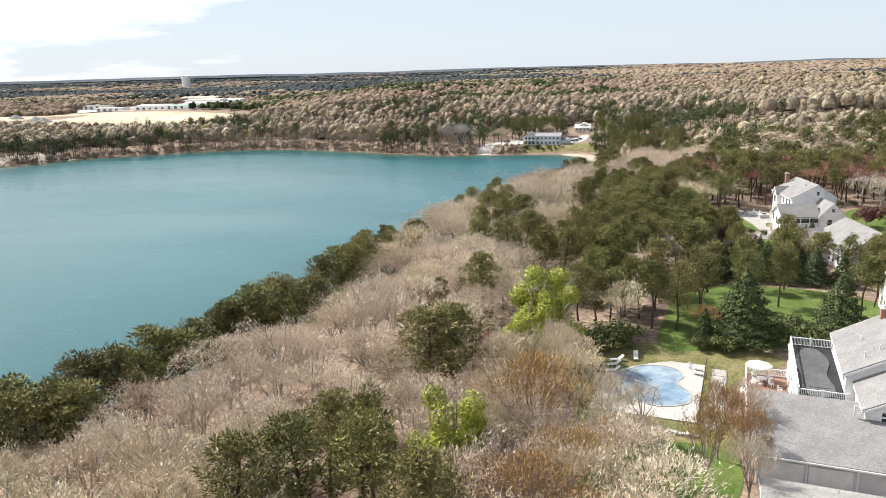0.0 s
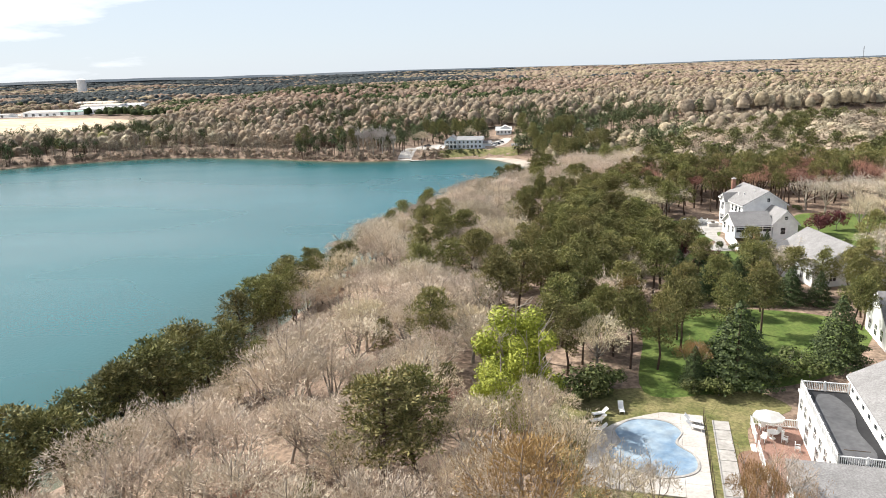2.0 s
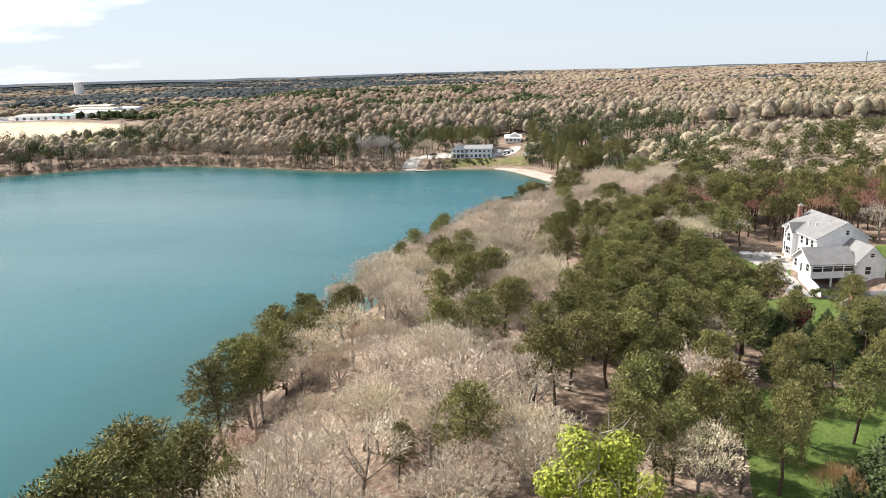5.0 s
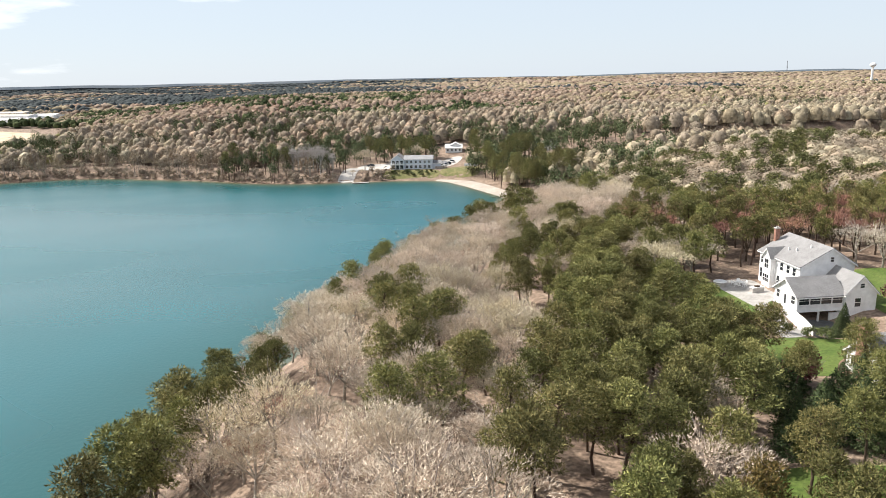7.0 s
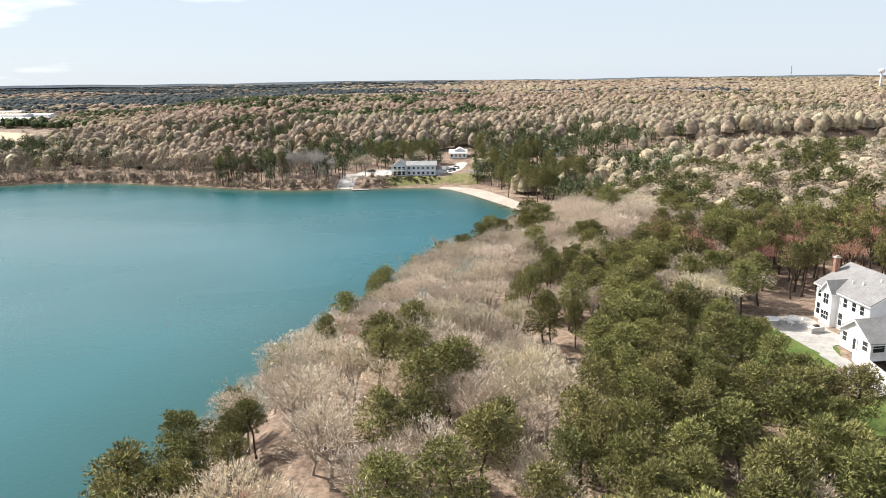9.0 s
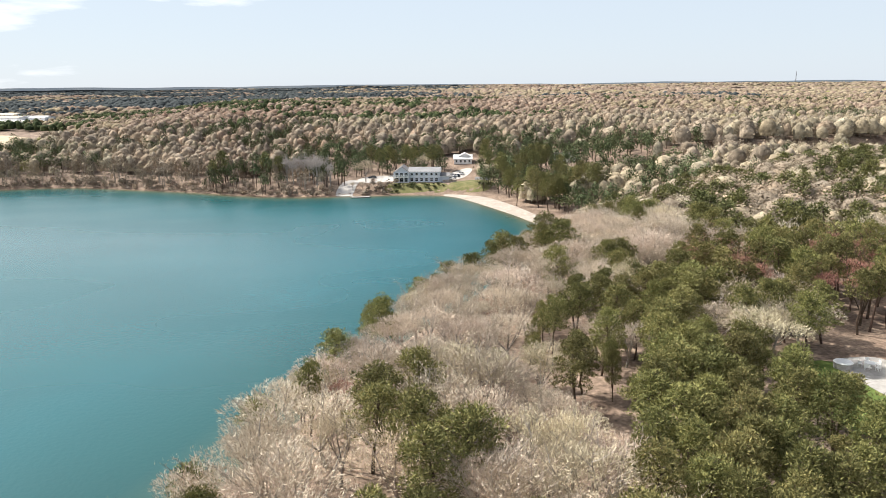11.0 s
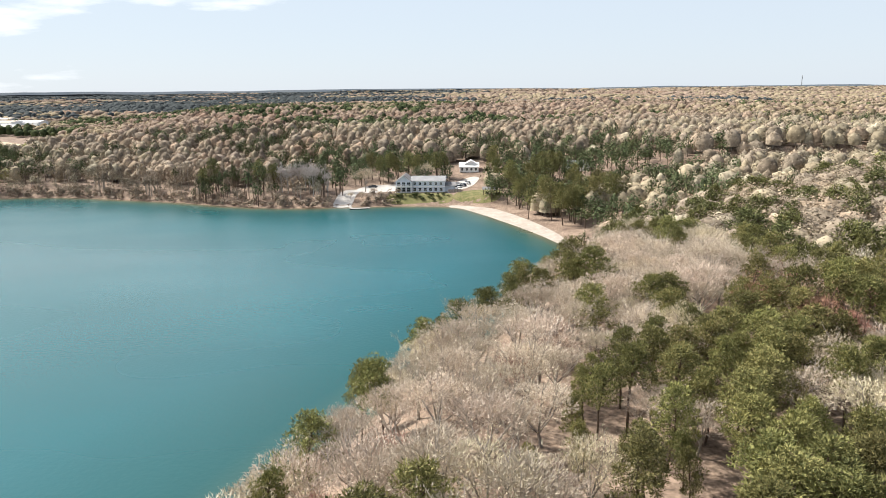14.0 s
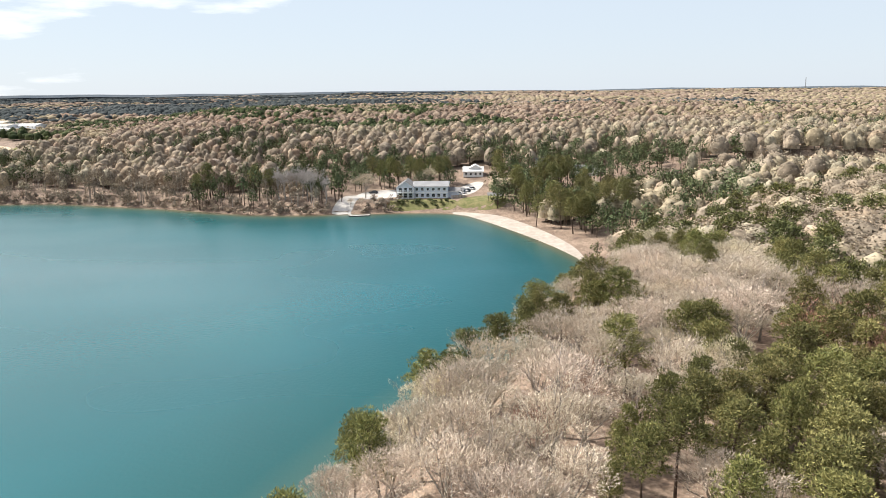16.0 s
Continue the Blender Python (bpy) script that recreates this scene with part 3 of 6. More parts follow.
# house with the roof terrace, by the pool
AM = Matrix.Translation((34.1, 72.25, 13.8)) @ Matrix.Rotation(radians(-16.7), 4, "Z")
house_a = thing("house", "white clapboard house with grey shingle roofs and roof terrace", "house", "houses above the lake", AM)
part("terrace_block", boxes((0, 4.55, 0, 15.6, 0, 4.2)), M["siding"], house_a)
part("terrace_floor", boxes((0.12, 4.45, 0.12, 15.48, 4.2, 4.27)), material("dark_membrane", (0.018, 0.018, 0.02), (0.03, 0.03, 0.032), 0.7, 0.8), house_a, "black roofing membrane")
bm = bmesh.new()
vs = []
for i in range(48):
    a = 2 * math.pi * i / 48
    s = 1.0 / max(abs(math.cos(a)) ** 3.2 + abs(math.sin(a)) ** 3.2, 1e-6) ** (1 / 3.2)
    yy = 7.6 + 7.0 * s * math.sin(a)
    vs.append(bm.verts.new((2.05 + (1.55 + 0.25 * math.sin(yy * 0.75)) * s * math.cos(a) + 0.12 * math.sin(yy * 0.6), yy, 4.30)))
f = bm.faces.new(vs)
r = bmesh.ops.extrude_face_region(bm, geom=[f])
bmesh.ops.translate(bm, vec=(0, 0, 0.06), verts=[v for v in r["geom"] if isinstance(v, bmesh.types.BMVert)])
part("terrace_mat", bm, material("grey_terrace_mat", (0.075, 0.076, 0.08), (0.11, 0.11, 0.115), 0.75, 0.35, fine=(2.0, 0.15)), house_a, "grey weathered terrace covering")
part("hose", (lambda q: q)(boxes((1.2, 3.3, 2.9, 2.96, 4.36, 4.4))), M["pine_bark"], house_a)
railing(house_a, (0.08, 0.1), (0.08, 15.5), 4.2, 1.05, 9)
railing(house_a, (0.08, 15.5), (4.5, 15.5), 4.2, 1.05, 3)
railing(house_a, (0.08, 0.1), (4.5, 0.1), 4.2, 1.05, 3)
for yy in (1.6, 3.6, 5.6, 7.8, 10.0, 12.2, 14.2):
    window(house_a, 0, yy, 2.55, 0.95, 1.25, "-x", 1)
for yy in (2.6, 6.6, 11.0):
    window(house_a, 0, yy, 0.35, 1.3, 1.95, "-x", 2, "glass_door")
part("eave_trim", boxes((-0.14, 0.0, -0.1, 15.7, 3.98, 4.24), (-0.1, 4.5, -0.14, 0.0, 3.98, 4.24)), M["white"], house_a)
gable_house(house_a, 4.62, 14.2, 3.4, 15.4, 0, 6.2, 8.9, "y", M["siding"], M["shingle"])
for yy in (4.6, 6.6, 8.6, 10.6, 12.6, 14.4):
    window(house_a, 4.62, yy, 4.75, 0.8, 1.0, "-x", 0)
chimney(house_a, 9.5, 14.6, 8.2, 10.0, 1.1, 0.8)
for px, py in ((6.6, 10.2), (6.4, 5.4), (7.8, 6.0)):
    bm = bmesh.new()
    bmesh.ops.create_cone(bm, cap_ends=True, segments=10, radius1=0.07, radius2=0.07, depth=0.7, matrix=Matrix.Translation((px, py, 6.2 + (px - 4.62) * 0.563 + 0.4)))
    part("vent_pipe", bm, M["white"], house_a)
gable_house(house_a, 5.6, 13.4, -3.2, 3.38, 0, 5.4, 7.6, "y", M["siding"], M["shingle"])
window(house_a, 7.6, -3.2, 4.1, 1.3, 1.1, "-y", 1)
window(house_a, 10.6, -3.2, 4.1, 1.3, 1.1, "-y", 1)
# small balcony
part("balcony", boxes((4.6, 7.6, -3.1, -0.2, 4.05, 4.2)), M["pavers"], house_a)
railing(house_a, (4.7, -3.2), (7.6, -3.2), 4.62, 0.85, 3)
# low wing with the garage
bm = bmesh.new()
for yy, zz in ((-11.2, 3.05), (-0.25, 4.55)):
    for xx in (-4.1, 12.6):
        for dz in (0, 0.16):
            bm.verts.new((xx, yy, zz + dz))
bmesh.ops.convex_hull(bm, input=bm.verts[:])
part("wing_roof", bm, M["shingle"], house_a)
part("wing_wall", boxes((-3.8, 12.3, -10.8, -0.3, 0, 3.06)), material("blue_grey_siding", (0.52, 0.53, 0.56), (0.60, 0.61, 0.64), 0.6, 0.3), house_a, "pale blue-grey siding")
part("gutter", boxes((-4.15, 12.6, -11.32, -11.16, 2.98, 3.14)), M["white"], house_a)
for xx in (-1.7, 2.2):
    part("garage_door", boxes((xx - 1.75, xx + 1.75, -10.9, -10.8, 0.05, 2.6), bevel=0.02), M["siding"], house_a)
for xx in (-3.75, 0.28, 4.3, 9.9):
    part("downpipe", boxes((xx - 0.06, xx + 0.06, -10.95, -10.8, 0, 3.0)), M["white"], house_a)
d1 = part("door", boxes((7.0, 8.0, -10.9, -10.8, 0.3, 2.45), bevel=0.02), M["white"], house_a)
part("door_glass", boxes((7.22, 7.78, -10.93, -10.9, 1.4, 2.25)), M["glass"], d1)
part("wall_lamp", boxes((8.5, 8.65, -10.98, -10.8, 1.8, 2.1)), M["pine_bark"], house_a)
part("front_step", boxes((5.0, 9.2, -12.2, -10.85, 0, 0.3)), M["brick_paving"], house_a)
tagged(part("courtyard", boxes((-4, 12.5, -14.1, -10.9, -0.2, 0.04)), M["asphalt"]), "worn asphalt courtyard before the garage", "pavement", kind="structure").matrix_world = AM
for i, xx in enumerate((5.4, 6.5, 8.9)):
    bm = bmesh.new()
    bmesh.ops.create_cone(bm, cap_ends=True, segments=14, radius1=0.18, radius2=0.27, depth=0.5, matrix=Matrix.Translation((0, 0, 0.25)))
    pot = tagged(part("plant_pot", bm, M["brick"]), "terracotta plant pot on the front step", "plant pot", "plant pots")
    pot.matrix_world = AM @ Matrix.Translation((xx, -11.6, 0.3))
outbuilding = thing("outbuilding", "low outbuilding with a weathered pale grey roof", "outbuilding", "", AM @ pose(-3.4, -22.5, 0))
gable_house(outbuilding, 0, 12.5, 0, 8.2, 0, 2.5, 3.9, "x", M["siding"], material("pale_shingle", (0.25, 0.245, 0.235), (0.34, 0.33, 0.32), 0.9, 0.4, fine=(4.0, 0.25)))
# brick patio between house and pool
patio = tagged(part("patio", boxes((-4.7, -0.02, -0.2, 14.6, -0.3, 0.25), bevel=0.03), M["brick_paving"]), "red brick patio raised above the pool", "patio", kind="structure")
patio.matrix_world = AM
fence_a = thing("patio_railing", "white wooden railing round the brick patio", "railing", "", AM)
railing(fence_a, (-4.65, 0.2), (-4.65, 9.0), 0.25, 0.95, 6)
railing(fence_a, (-4.65, 10.6), (-4.65, 14.5), 0.25, 0.95, 3)
railing(fence_a, (-4.65, 14.5), (-0.2, 14.5), 0.25, 0.95, 3)
umbrella(AM @ pose(-3.3, 12.6, 0.25), "open white parasol on the brick patio")
table("patio_table", AM @ pose(-2.9, 11.9, 0.25), M["white"], "round white table under the parasol")
for x, y, r in ((-2.0, 12.8, 140), (-1.9, 11.2, 60), (-3.9, 11.0, -30), (-1.0, 9.6, 80), (-3.7, 13.6, 200), (-0.9, 1.6, 100), (-1.5, 2.4, 40)):
    chair("patio_chair", AM @ pose(x, y, 0.25, 0, 0, r), M["white"], "white resin garden chair on the brick patio", "white patio chairs")
steps = thing("steps", "white steps leading from patio to pool", "steps", "", AM @ pose(-4.7, 9.8, 0))
part("tread", boxes((-0.4, 0, -0.75, 0.75, -0.3, 0.12)), M["white"], steps)
part("tread", boxes((-0.8, -0.4, -0.75, 0.75, -0.3, -0.02)), M["white"], steps)

# the covered pool and its deck
PM = Matrix.Translation((24.8, 74.3, 13.8)) @ Matrix.Rotation(radians(-17.2), 4, "Z")
deck_slab = thing("pool_deck", "pale concrete deck round the swimming pool", "pool deck", "", PM)
deck_slab["kind"] = "structure"
for i in range(5):
    for j in range(7):
        x0, y0 = -11.6 + i * 2.32, j * 2.36
        part("slab", boxes((x0 + 0.01, x0 + 2.31, y0 + 0.01, y0 + 2.35, -0.2, 0.14)), M["concrete"], deck_slab)
pool_mat = material("blue_pool_cover", (0.13, 0.21, 0.31), (0.31, 0.38, 0.44), 0.5, 0.28, fine=(0.9, 0.2))
ring = rounded([(-7.6, 4.0), (-4.2, 3.0), (-1.4, 4.6), (-1.3, 7.4), (-3.0, 9.6), (-2.4, 12.2), (-4.0, 14.2), (-7.2, 14.0), (-9.0, 11.4), (-8.4, 8.8), (-9.4, 6.2)], 6)
pool = thing("swimming_pool", "kidney-shaped pool with a faded blue cover", "pool", "", PM)
bm = bmesh.new()
f = bm.faces.new([bm.verts.new((px, py, 0.16)) for px, py in ring])
part("pool_cover", bm, pool_mat, pool)
bm = bmesh.new()
for k, (px, py) in enumerate(ring):
    qx, qy = ring[(k + 1) % len(ring)]
    c = Vector((-5.2, 8.6, 0))
    a, b3 = Vector((px, py, 0)), Vector((qx, qy, 0))
    o1, o2 = a + (a - c).normalized() * 0.3, b3 + (b3 - c).normalized() * 0.3
    v4 = [bm.verts.new((p.x, p.y, zz)) for zz, p in ((0.15, a), (0.15, b3), (0.15, o2), (0.15, o1), (0.21, a), (0.21, b3), (0.21, o2), (0.21, o1))]
    for q in ((4, 5, 6, 7), (0, 1, 5, 4), (3, 2, 6, 7)):
        bm.faces.new([v4[i] for i in q])
part("coping", bm, M["pavers"], pool)
for x, y, r in ((-1.0, 13.2, 70), (-1.1, 14.6, 75), (-10.8, 14.2, -60), (-10.9, 12.6, -60), (-10.7, 10.6, -70), (-8.6, 15.8, 10)):
    lounger(PM @ pose(x, y, 0.14, 0, 0, r), "white sun lounger on the pool deck", "loungers by the pool")
fence = thing("pool_fence", "thin dark metal fence along the pool deck", "fence", "", PM)
for j in range(9):
    part("post", boxes((0.06, 0.11, j * 2.05 - 0.02, j * 2.05 + 0.03, -0.2, 1.2)), M["pine_bark"], fence)
part("rail", boxes((0.07, 0.1, 0, 16.4, 1.12, 1.16), (0.07, 0.1, 0, 16.4, 0.2, 0.24)), M["pine_bark"], fence)
walkway = thing("walkway", "pale stone path between pool and house", "path", "", PM)
walkway["kind"] = "structure"
for j in range(8):
    part("slab", boxes((0.9, 2.6, j * 2.1 - 1.0, j * 2.1 + 1.02, -0.2, 0.10 + 0.01 * (j % 3))), M["pavers"], walkway)
wall_low = thing("garden_wall", "low dry stone wall below the pool", "wall", "", PM)
for j in range(26):
    xx = -10.5 + j * 0.42
    part("stone", boxes((xx, xx + 0.40, -3.3 + 0.05 * math.sin(j * 2.1), -2.8, -0.3, 0.35 + 0.08 * math.sin(j * 1.7)), bevel=0.04), M["concrete"], wall_low)

# white house with the porch
house_b = thing("house", "two-storey white house with grey roof and screened porch", "house", "houses above the lake", pose(69.9, 174.0, 14.6))
gable_house(house_b, 0, 9.8, 0, 12.6, -0.3, 5.7, 8.6, "y", M["siding"], M["shingle"], at=0.56)
chimney(house_b, 3.0, 12.7, 0, 9.6, 0.8, 0.6)
gable_house(house_b, -0.9, 2.4, 7.4, 10.0, -0.3, 5.5, 7.0, "x", M["siding"], M["shingle"], 0.25)
for yy, ww in ((11.3, 1.5),):
    window(house_b, 0, yy, 3.6, ww, 1.3, "-x", 1)
    window(house_b, 0, yy, 0.8, ww + 0.2, 1.8, "-x", 1)
window(house_b, -0.9, 8.7, 3.4, 1.2, 1.6, "-x", 1)
window(house_b, -0.9, 8.7, 0.9, 1.8, 1.3, "-x", 2)
for yy in (1.6, 3.4, 5.4):
    window(house_b, 0, yy, 3.7, 0.9, 1.3, "-x", 0)
window(house_b, 0, 6.2, 0.6, 0.9, 1.9, "-x", 0)
window(house_b, 5.6, 0, 6.3, 0.6, 0.8, "-y", 0)
for px, py in ((2.4, 5.2), (4.0, 3.6), (2.0, 7.0)):
    part("vent_pipe", boxes((px - 0.09, px + 0.09, py - 0.09, py + 0.09, 5.7 + px * 0.5, 5.7 + px * 0.5 + 0.75)), M["white"], house_b)
# porch: screened room on posts over a lower level
gable_house(house_b, -4.3, 3.6, -6.6, -0.05, 0.2, 2.7, 4.9, "x", M["siding"], M["shingle"])
screen = material("insect_screen", (0.035, 0.037, 0.042), (0.055, 0.057, 0.062), 0.5, 0.6)
for i in range(4):
    x0 = -4.1 + i * 1.9
    window(house_b, x0 + 0.95, -6.6, 1.25, 1.7, 1.3, "-y", 0, "porch_screen")
for yy, ww in ((-1.2, 0.9), (-5.5, 1.0)):
    window(house_b, -4.3, yy, 1.15, ww, 1.3, "-x", 0)
dr = part("door", boxes((-4.42, -4.3, -3.9, -2.9, 0.25, 2.4), bevel=0.02), M["white"], house_b)
part("door_glass", boxes((-4.45, -4.42, -3.65, -3.15, 0.6, 2.2)), M["glass"], dr)
part("lower_wall", boxes((-4.1, 3.5, -3.6, -0.1, -3.0, 0.2)), material("dark_blue_siding", (0.045, 0.055, 0.08), (0.07, 0.08, 0.11), 0.7, 0.5), house_b, "dark blue-grey lower wall")
for xx in (-4.2, -0.4, 3.4):
    part("porch_post", boxes((xx - 0.12, xx + 0.12, -6.55, -6.3, -3.0, 0.2)), M["white"], house_b)
part("lower_door", boxes((1.5, 3.2, -6.4, -6.2, -2.8, -0.4)), M["siding"], house_b)
part("porch_floor", boxes((-4.4, 3.7, -6.7, -0.1, 0.02, 0.2)), M["white"], house_b)
# right wing
gable_house(house_b, 3.7, 9.0, -7.0, -0.08, -2.6, 2.9, 5.6, "y", M["siding"], M["shingle"])
window(house_b, 6.35, -7.0, 3.7, 0.7, 0.7, "-y", 0)
window(house_b, 5.8, -7.0, 0.6, 1.0, 1.4, "-y", 0)
patch("terrace", [(60.4, 184), (62.6, 187.0), (68.3, 186.6), (68.2, 180), (68.2, 174.6), (64.3, 173.4), (62.6, 168.6), (61.0, 171.6), (60.6, 177)], M["pavers"], 0.09, "pale paved garden terrace behind the house", "terrace", rings=4)
patch("ramp", [(60.6, 171), (63.4, 169.4), (63.0, 164), (61.6, 158), (57.6, 157.4), (57.8, 161), (60.6, 165)], M["pavers"], 0.08, "pale paved path beside the house", "path", rings=4)
patch("driveway", [(64.8, 160), (64.6, 167), (72, 167), (74, 158), (82, 150), (92, 146), (92, 142), (78, 146), (69, 153)], M["asphalt"], 0.07, "grey asphalt driveway beside the house", "driveway", rings=4)
retaining = thing("garden_fence", "white board fence beside the paved ramp", "fence", "", pose(0, 0, 0))
pf = [(64.2, 169.0), (64.0, 165.5), (63.6, 162), (62.8, 158.6)]
for (xa, ya), (xb, yb) in zip(pf, pf[1:]):
    za, zb = 15.0 - (169 - ya) * 0.06, 15.0 - (169 - yb) * 0.06
    bm = bmesh.new()
    for xx, yy, zz in ((xa, ya, za), (xb, yb, zb)):
        for dz in (-3.0, 0.9):
            for dx in (0, 0.12):
                bm.verts.new((xx + dx, yy, zz + dz))
    bmesh.ops.convex_hull(bm, input=bm.verts[:])
    part("panel", bm, M["white"], retaining)
tub = thing("hot_tub", "round white covered hot tub on the terrace", "hot tub", "", pose(61.2, 184.2, gz(61.2, 184.2) + 0.05))
bm = bmesh.new()
bmesh.ops.create_cone(bm, cap_ends=True, segments=24, radius1=1.15, radius2=1.15, depth=0.8, matrix=Matrix.Translation((0, 0, 0.4)))
part("tub_shell", bm, M["pavers"], tub)
bm = bmesh.new()
bmesh.ops.create_cone(bm, cap_ends=True, segments=24, radius1=1.22, radius2=1.1, depth=0.12, matrix=Matrix.Translation((0, 0, 0.86)))
part("tub_cover", bm, M["white"], tub)
umb2 = table("garden_table", pose(64.6, 183.6, gz(64.6, 183.6) + 0.09), M["white"], "white round table on the terrace", 0.7)
for k in range(5):
    a = k * 1.256
    chair("terrace_chair", pose(64.6 + 1.15 * math.cos(a), 183.6 + 1.15 * math.sin(a), gz(64.6, 183.6) + 0.09, 0, 0, math.degrees(a) - 90), M["white"], "white garden chair round the terrace table", "white terrace chairs")
kitchen = thing("outdoor_kitchen", "pale stone outdoor counter on the terrace", "counter", "", pose(65.6, 179.4, gz(65.6, 179.4) + 0.05, 0, 0, 10))
part("counter_base", boxes((-1.2, 1.2, -0.4, 0.4, 0, 0.85)), M["concrete"], kitchen)
part("worktop", boxes((-1.3, 1.3, -0.48, 0.48, 0.85, 0.93)), M["white"], kitchen)
part("grill", boxes((-0.4, 0.4, -0.3, 0.3, 0.93, 1.2), bevel=0.05), M["pine_bark"], kitchen)

# house with the brick chimney
house_c = thing("house", "white house with grey hipped gables and brick chimney", "house", "houses above the lake", pose(61.0, 131.0, 14.5))
gable_house(house_c, 2.6, 15.2, 1.0, 15.2, -0.2, 3.2, 6.8, "y", M["siding"], M["shingle"])
gable_house(house_c, -2.2, 2.7, 7.6, 14.4, -0.2, 2.9, 5.6, "x", M["siding"], M["shingle"])
window(house_c, 10.4, 1.0, 3.6, 0.8, 1.3, "-y", 0)
window(house_c, 6.0, 1.0, 0.9, 1.1, 1.4, "-y", 1)
window(house_c, 11.4, 1.0, 0.9, 1.1, 1.4, "-y", 1)
for yy in (8.9, 13.0):
    window(house_c, -2.2, yy, 0.8, 0.9, 1.6, "-x", 1)
window(house_c, -2.2, 12.2, 3.2, 0.7, 0.9, "-x", 0)
for yy in (2.4, 4.4, 6.2):
    window(house_c, 2.6, yy, 0.9, 0.9, 1.4, "-x", 1)
chimney(house_c, -2.68, 11.0, -0.1, 7.2, 0.9, 1.2)
patch("garden_path", [(57, 144), (59.6, 147.6), (63, 149.4), (63.4, 148.2), (60.8, 146.4), (58.6, 143.2)], M["brick_paving"], 0.11, "curved pinkish brick garden path", "path", rings=3)

house_d = thing("house", "white house with white-trimmed roof and brick chimney", "house", "houses above the lake", pose(58.5, 104.0, 14.4, 0, 0, -16))
gable_house(house_d, 0, 14, 0, 9.0, -0.2, 3.6, 6.8, "x", M["siding"], M["shingle"])
chimney(house_d, 3.2, 6.5, 5.0, 8.0, 0.8, 0.8)
for yy in (2.0, 4.5, 7.0):
    window(house_d, 0, yy, 0.8, 1.0, 1.5, "-x", 1)
gable_house(house_d, 3.0, 8.0, -3.0, 0.02, -0.2, 3.2, 5.2, "y", M["siding"], M["shingle"])
window(house_d, 5.5, -3.0, 1.0, 1.4, 1.4, "-y", 1)

# lodge on the far shore
lodge = thing("lodge", "long two-storey white lakeside lodge with balcony gable", "lodge", "", pose(12.6, 459.4, 4.2, 0, 0, -9))
lodge_wall = material("pale_blue_siding", (0.50, 0.55, 0.62), (0.58, 0.62, 0.68), 0.6, 0.4)
gable_house(lodge, 7.2, 22.6, 0.6, 10.0, -0.2, 5.3, 7.0, "x", lodge_wall, material("pale_roof", (0.25, 0.25, 0.255), (0.31, 0.31, 0.315), 0.85, 0.3))
gable_house(lodge, 0, 7.3, -0.6, 10.6, -0.2, 5.2, 7.8, "y", lodge_wall, M["shingle"], 0.5)
for i in range(6):
    window(lodge, 8.6 + i * 2.45, 0.6, 3.5, 1.1, 1.1, "-y", 0)
    window(lodge, 8.6 + i * 2.45, 0.6, 0.7, 1.3, 1.4, "-y", 0)
for i in range(3):
    window(lodge, 1.4 + i * 2.25, -0.6, 0.5, 1.5, 1.9, "-y", 0)
    window(lodge, 1.4 + i * 2.25, -0.6, 3.1, 1.5, 1.7, "-y", 0)
part("balcony", boxes((-0.3, 7.5, -2.1, -0.6, 2.7, 2.88)), M["white"], lodge)
railing(lodge, (-0.25, -2.0), (7.4, -2.0), 2.88, 0.95, 5)
for xx in (-0.2, 2.4, 4.9, 7.3):
    part("balcony_post", boxes((xx - 0.08, xx + 0.08, -2.08, -1.92, -0.2, 5.0)), M["white"], lodge)
part("band", boxes((7.3, 22.6, 0.48, 0.6, 2.6, 2.85)), M["white"], lodge)
part("rear_annex", boxes((22.6, 27.0, 2.0, 8.0, -0.2, 3.0)), lodge_wall, lodge)
gable_house(lodge, 22.6, 27.4, 1.6, 8.4, 2.9, 3.0, 4.2, "x", lodge_wall, M["shingle"], 0.3)
inn = thing("house", "white house with a pale roof above the lodge lane", "house", "", pose(47.6, 503.0, gz(52, 505), 0, 0, -8))
gable_house(inn, 0, 10, 0, 8, -0.3, 2.6, 4.6, "x", M["siding"], material("light_roof", (0.55, 0.55, 0.54), (0.62, 0.62, 0.61), 0.8, 0.3))
gable_house(inn, 3, 9, 2, 8, 2.6, 4.0, 5.6, "y", M["siding"], M["white"], 0.3)
for i in range(4):
    window(inn, 1.4 + i * 2.4, 0, 0.7, 1.0, 1.3, "-y", 0)



# ---- trees ----
rng = np.random.default_rng(7)


def tube(path, radii, sides=5):
    """Verts and triangles of a tapered tube along a path."""
    path, V, T = np.asarray(path, float), [], []
    for i, (p, r) in enumerate(zip(path, radii)):
        d = path[min(i + 1, len(path) - 1)] - path[max(i - 1, 0)]
        d = d / (np.linalg.norm(d) + 1e-9)
        u = np.cross(d, (0.31, 0.95, 0.05) if abs(d[2]) > 0.7 else (0, 0, 1))
        u /= np.linalg.norm(u)
        w = np.cross(d, u)
        for k in range(sides):
            a = 2 * math.pi * k / sides
            V.append(p + r * (u * math.cos(a) + w * math.sin(a)))
    for i in range(len(path) - 1):
        for k in range(sides):
            a, b2 = i * sides + k, i * sides + (k + 1) % sides
            T += [(a, b2, b2 + sides), (a, b2 + sides, a + sides)]
    return np.array(V), np.array(T)


def join(pieces):
    V, T, o = [], [], 0
    for v, t in pieces:
        V.append(v)
        T.append(t + o)
        o += len(v)
    return np.concatenate(V), np.concatenate(T)


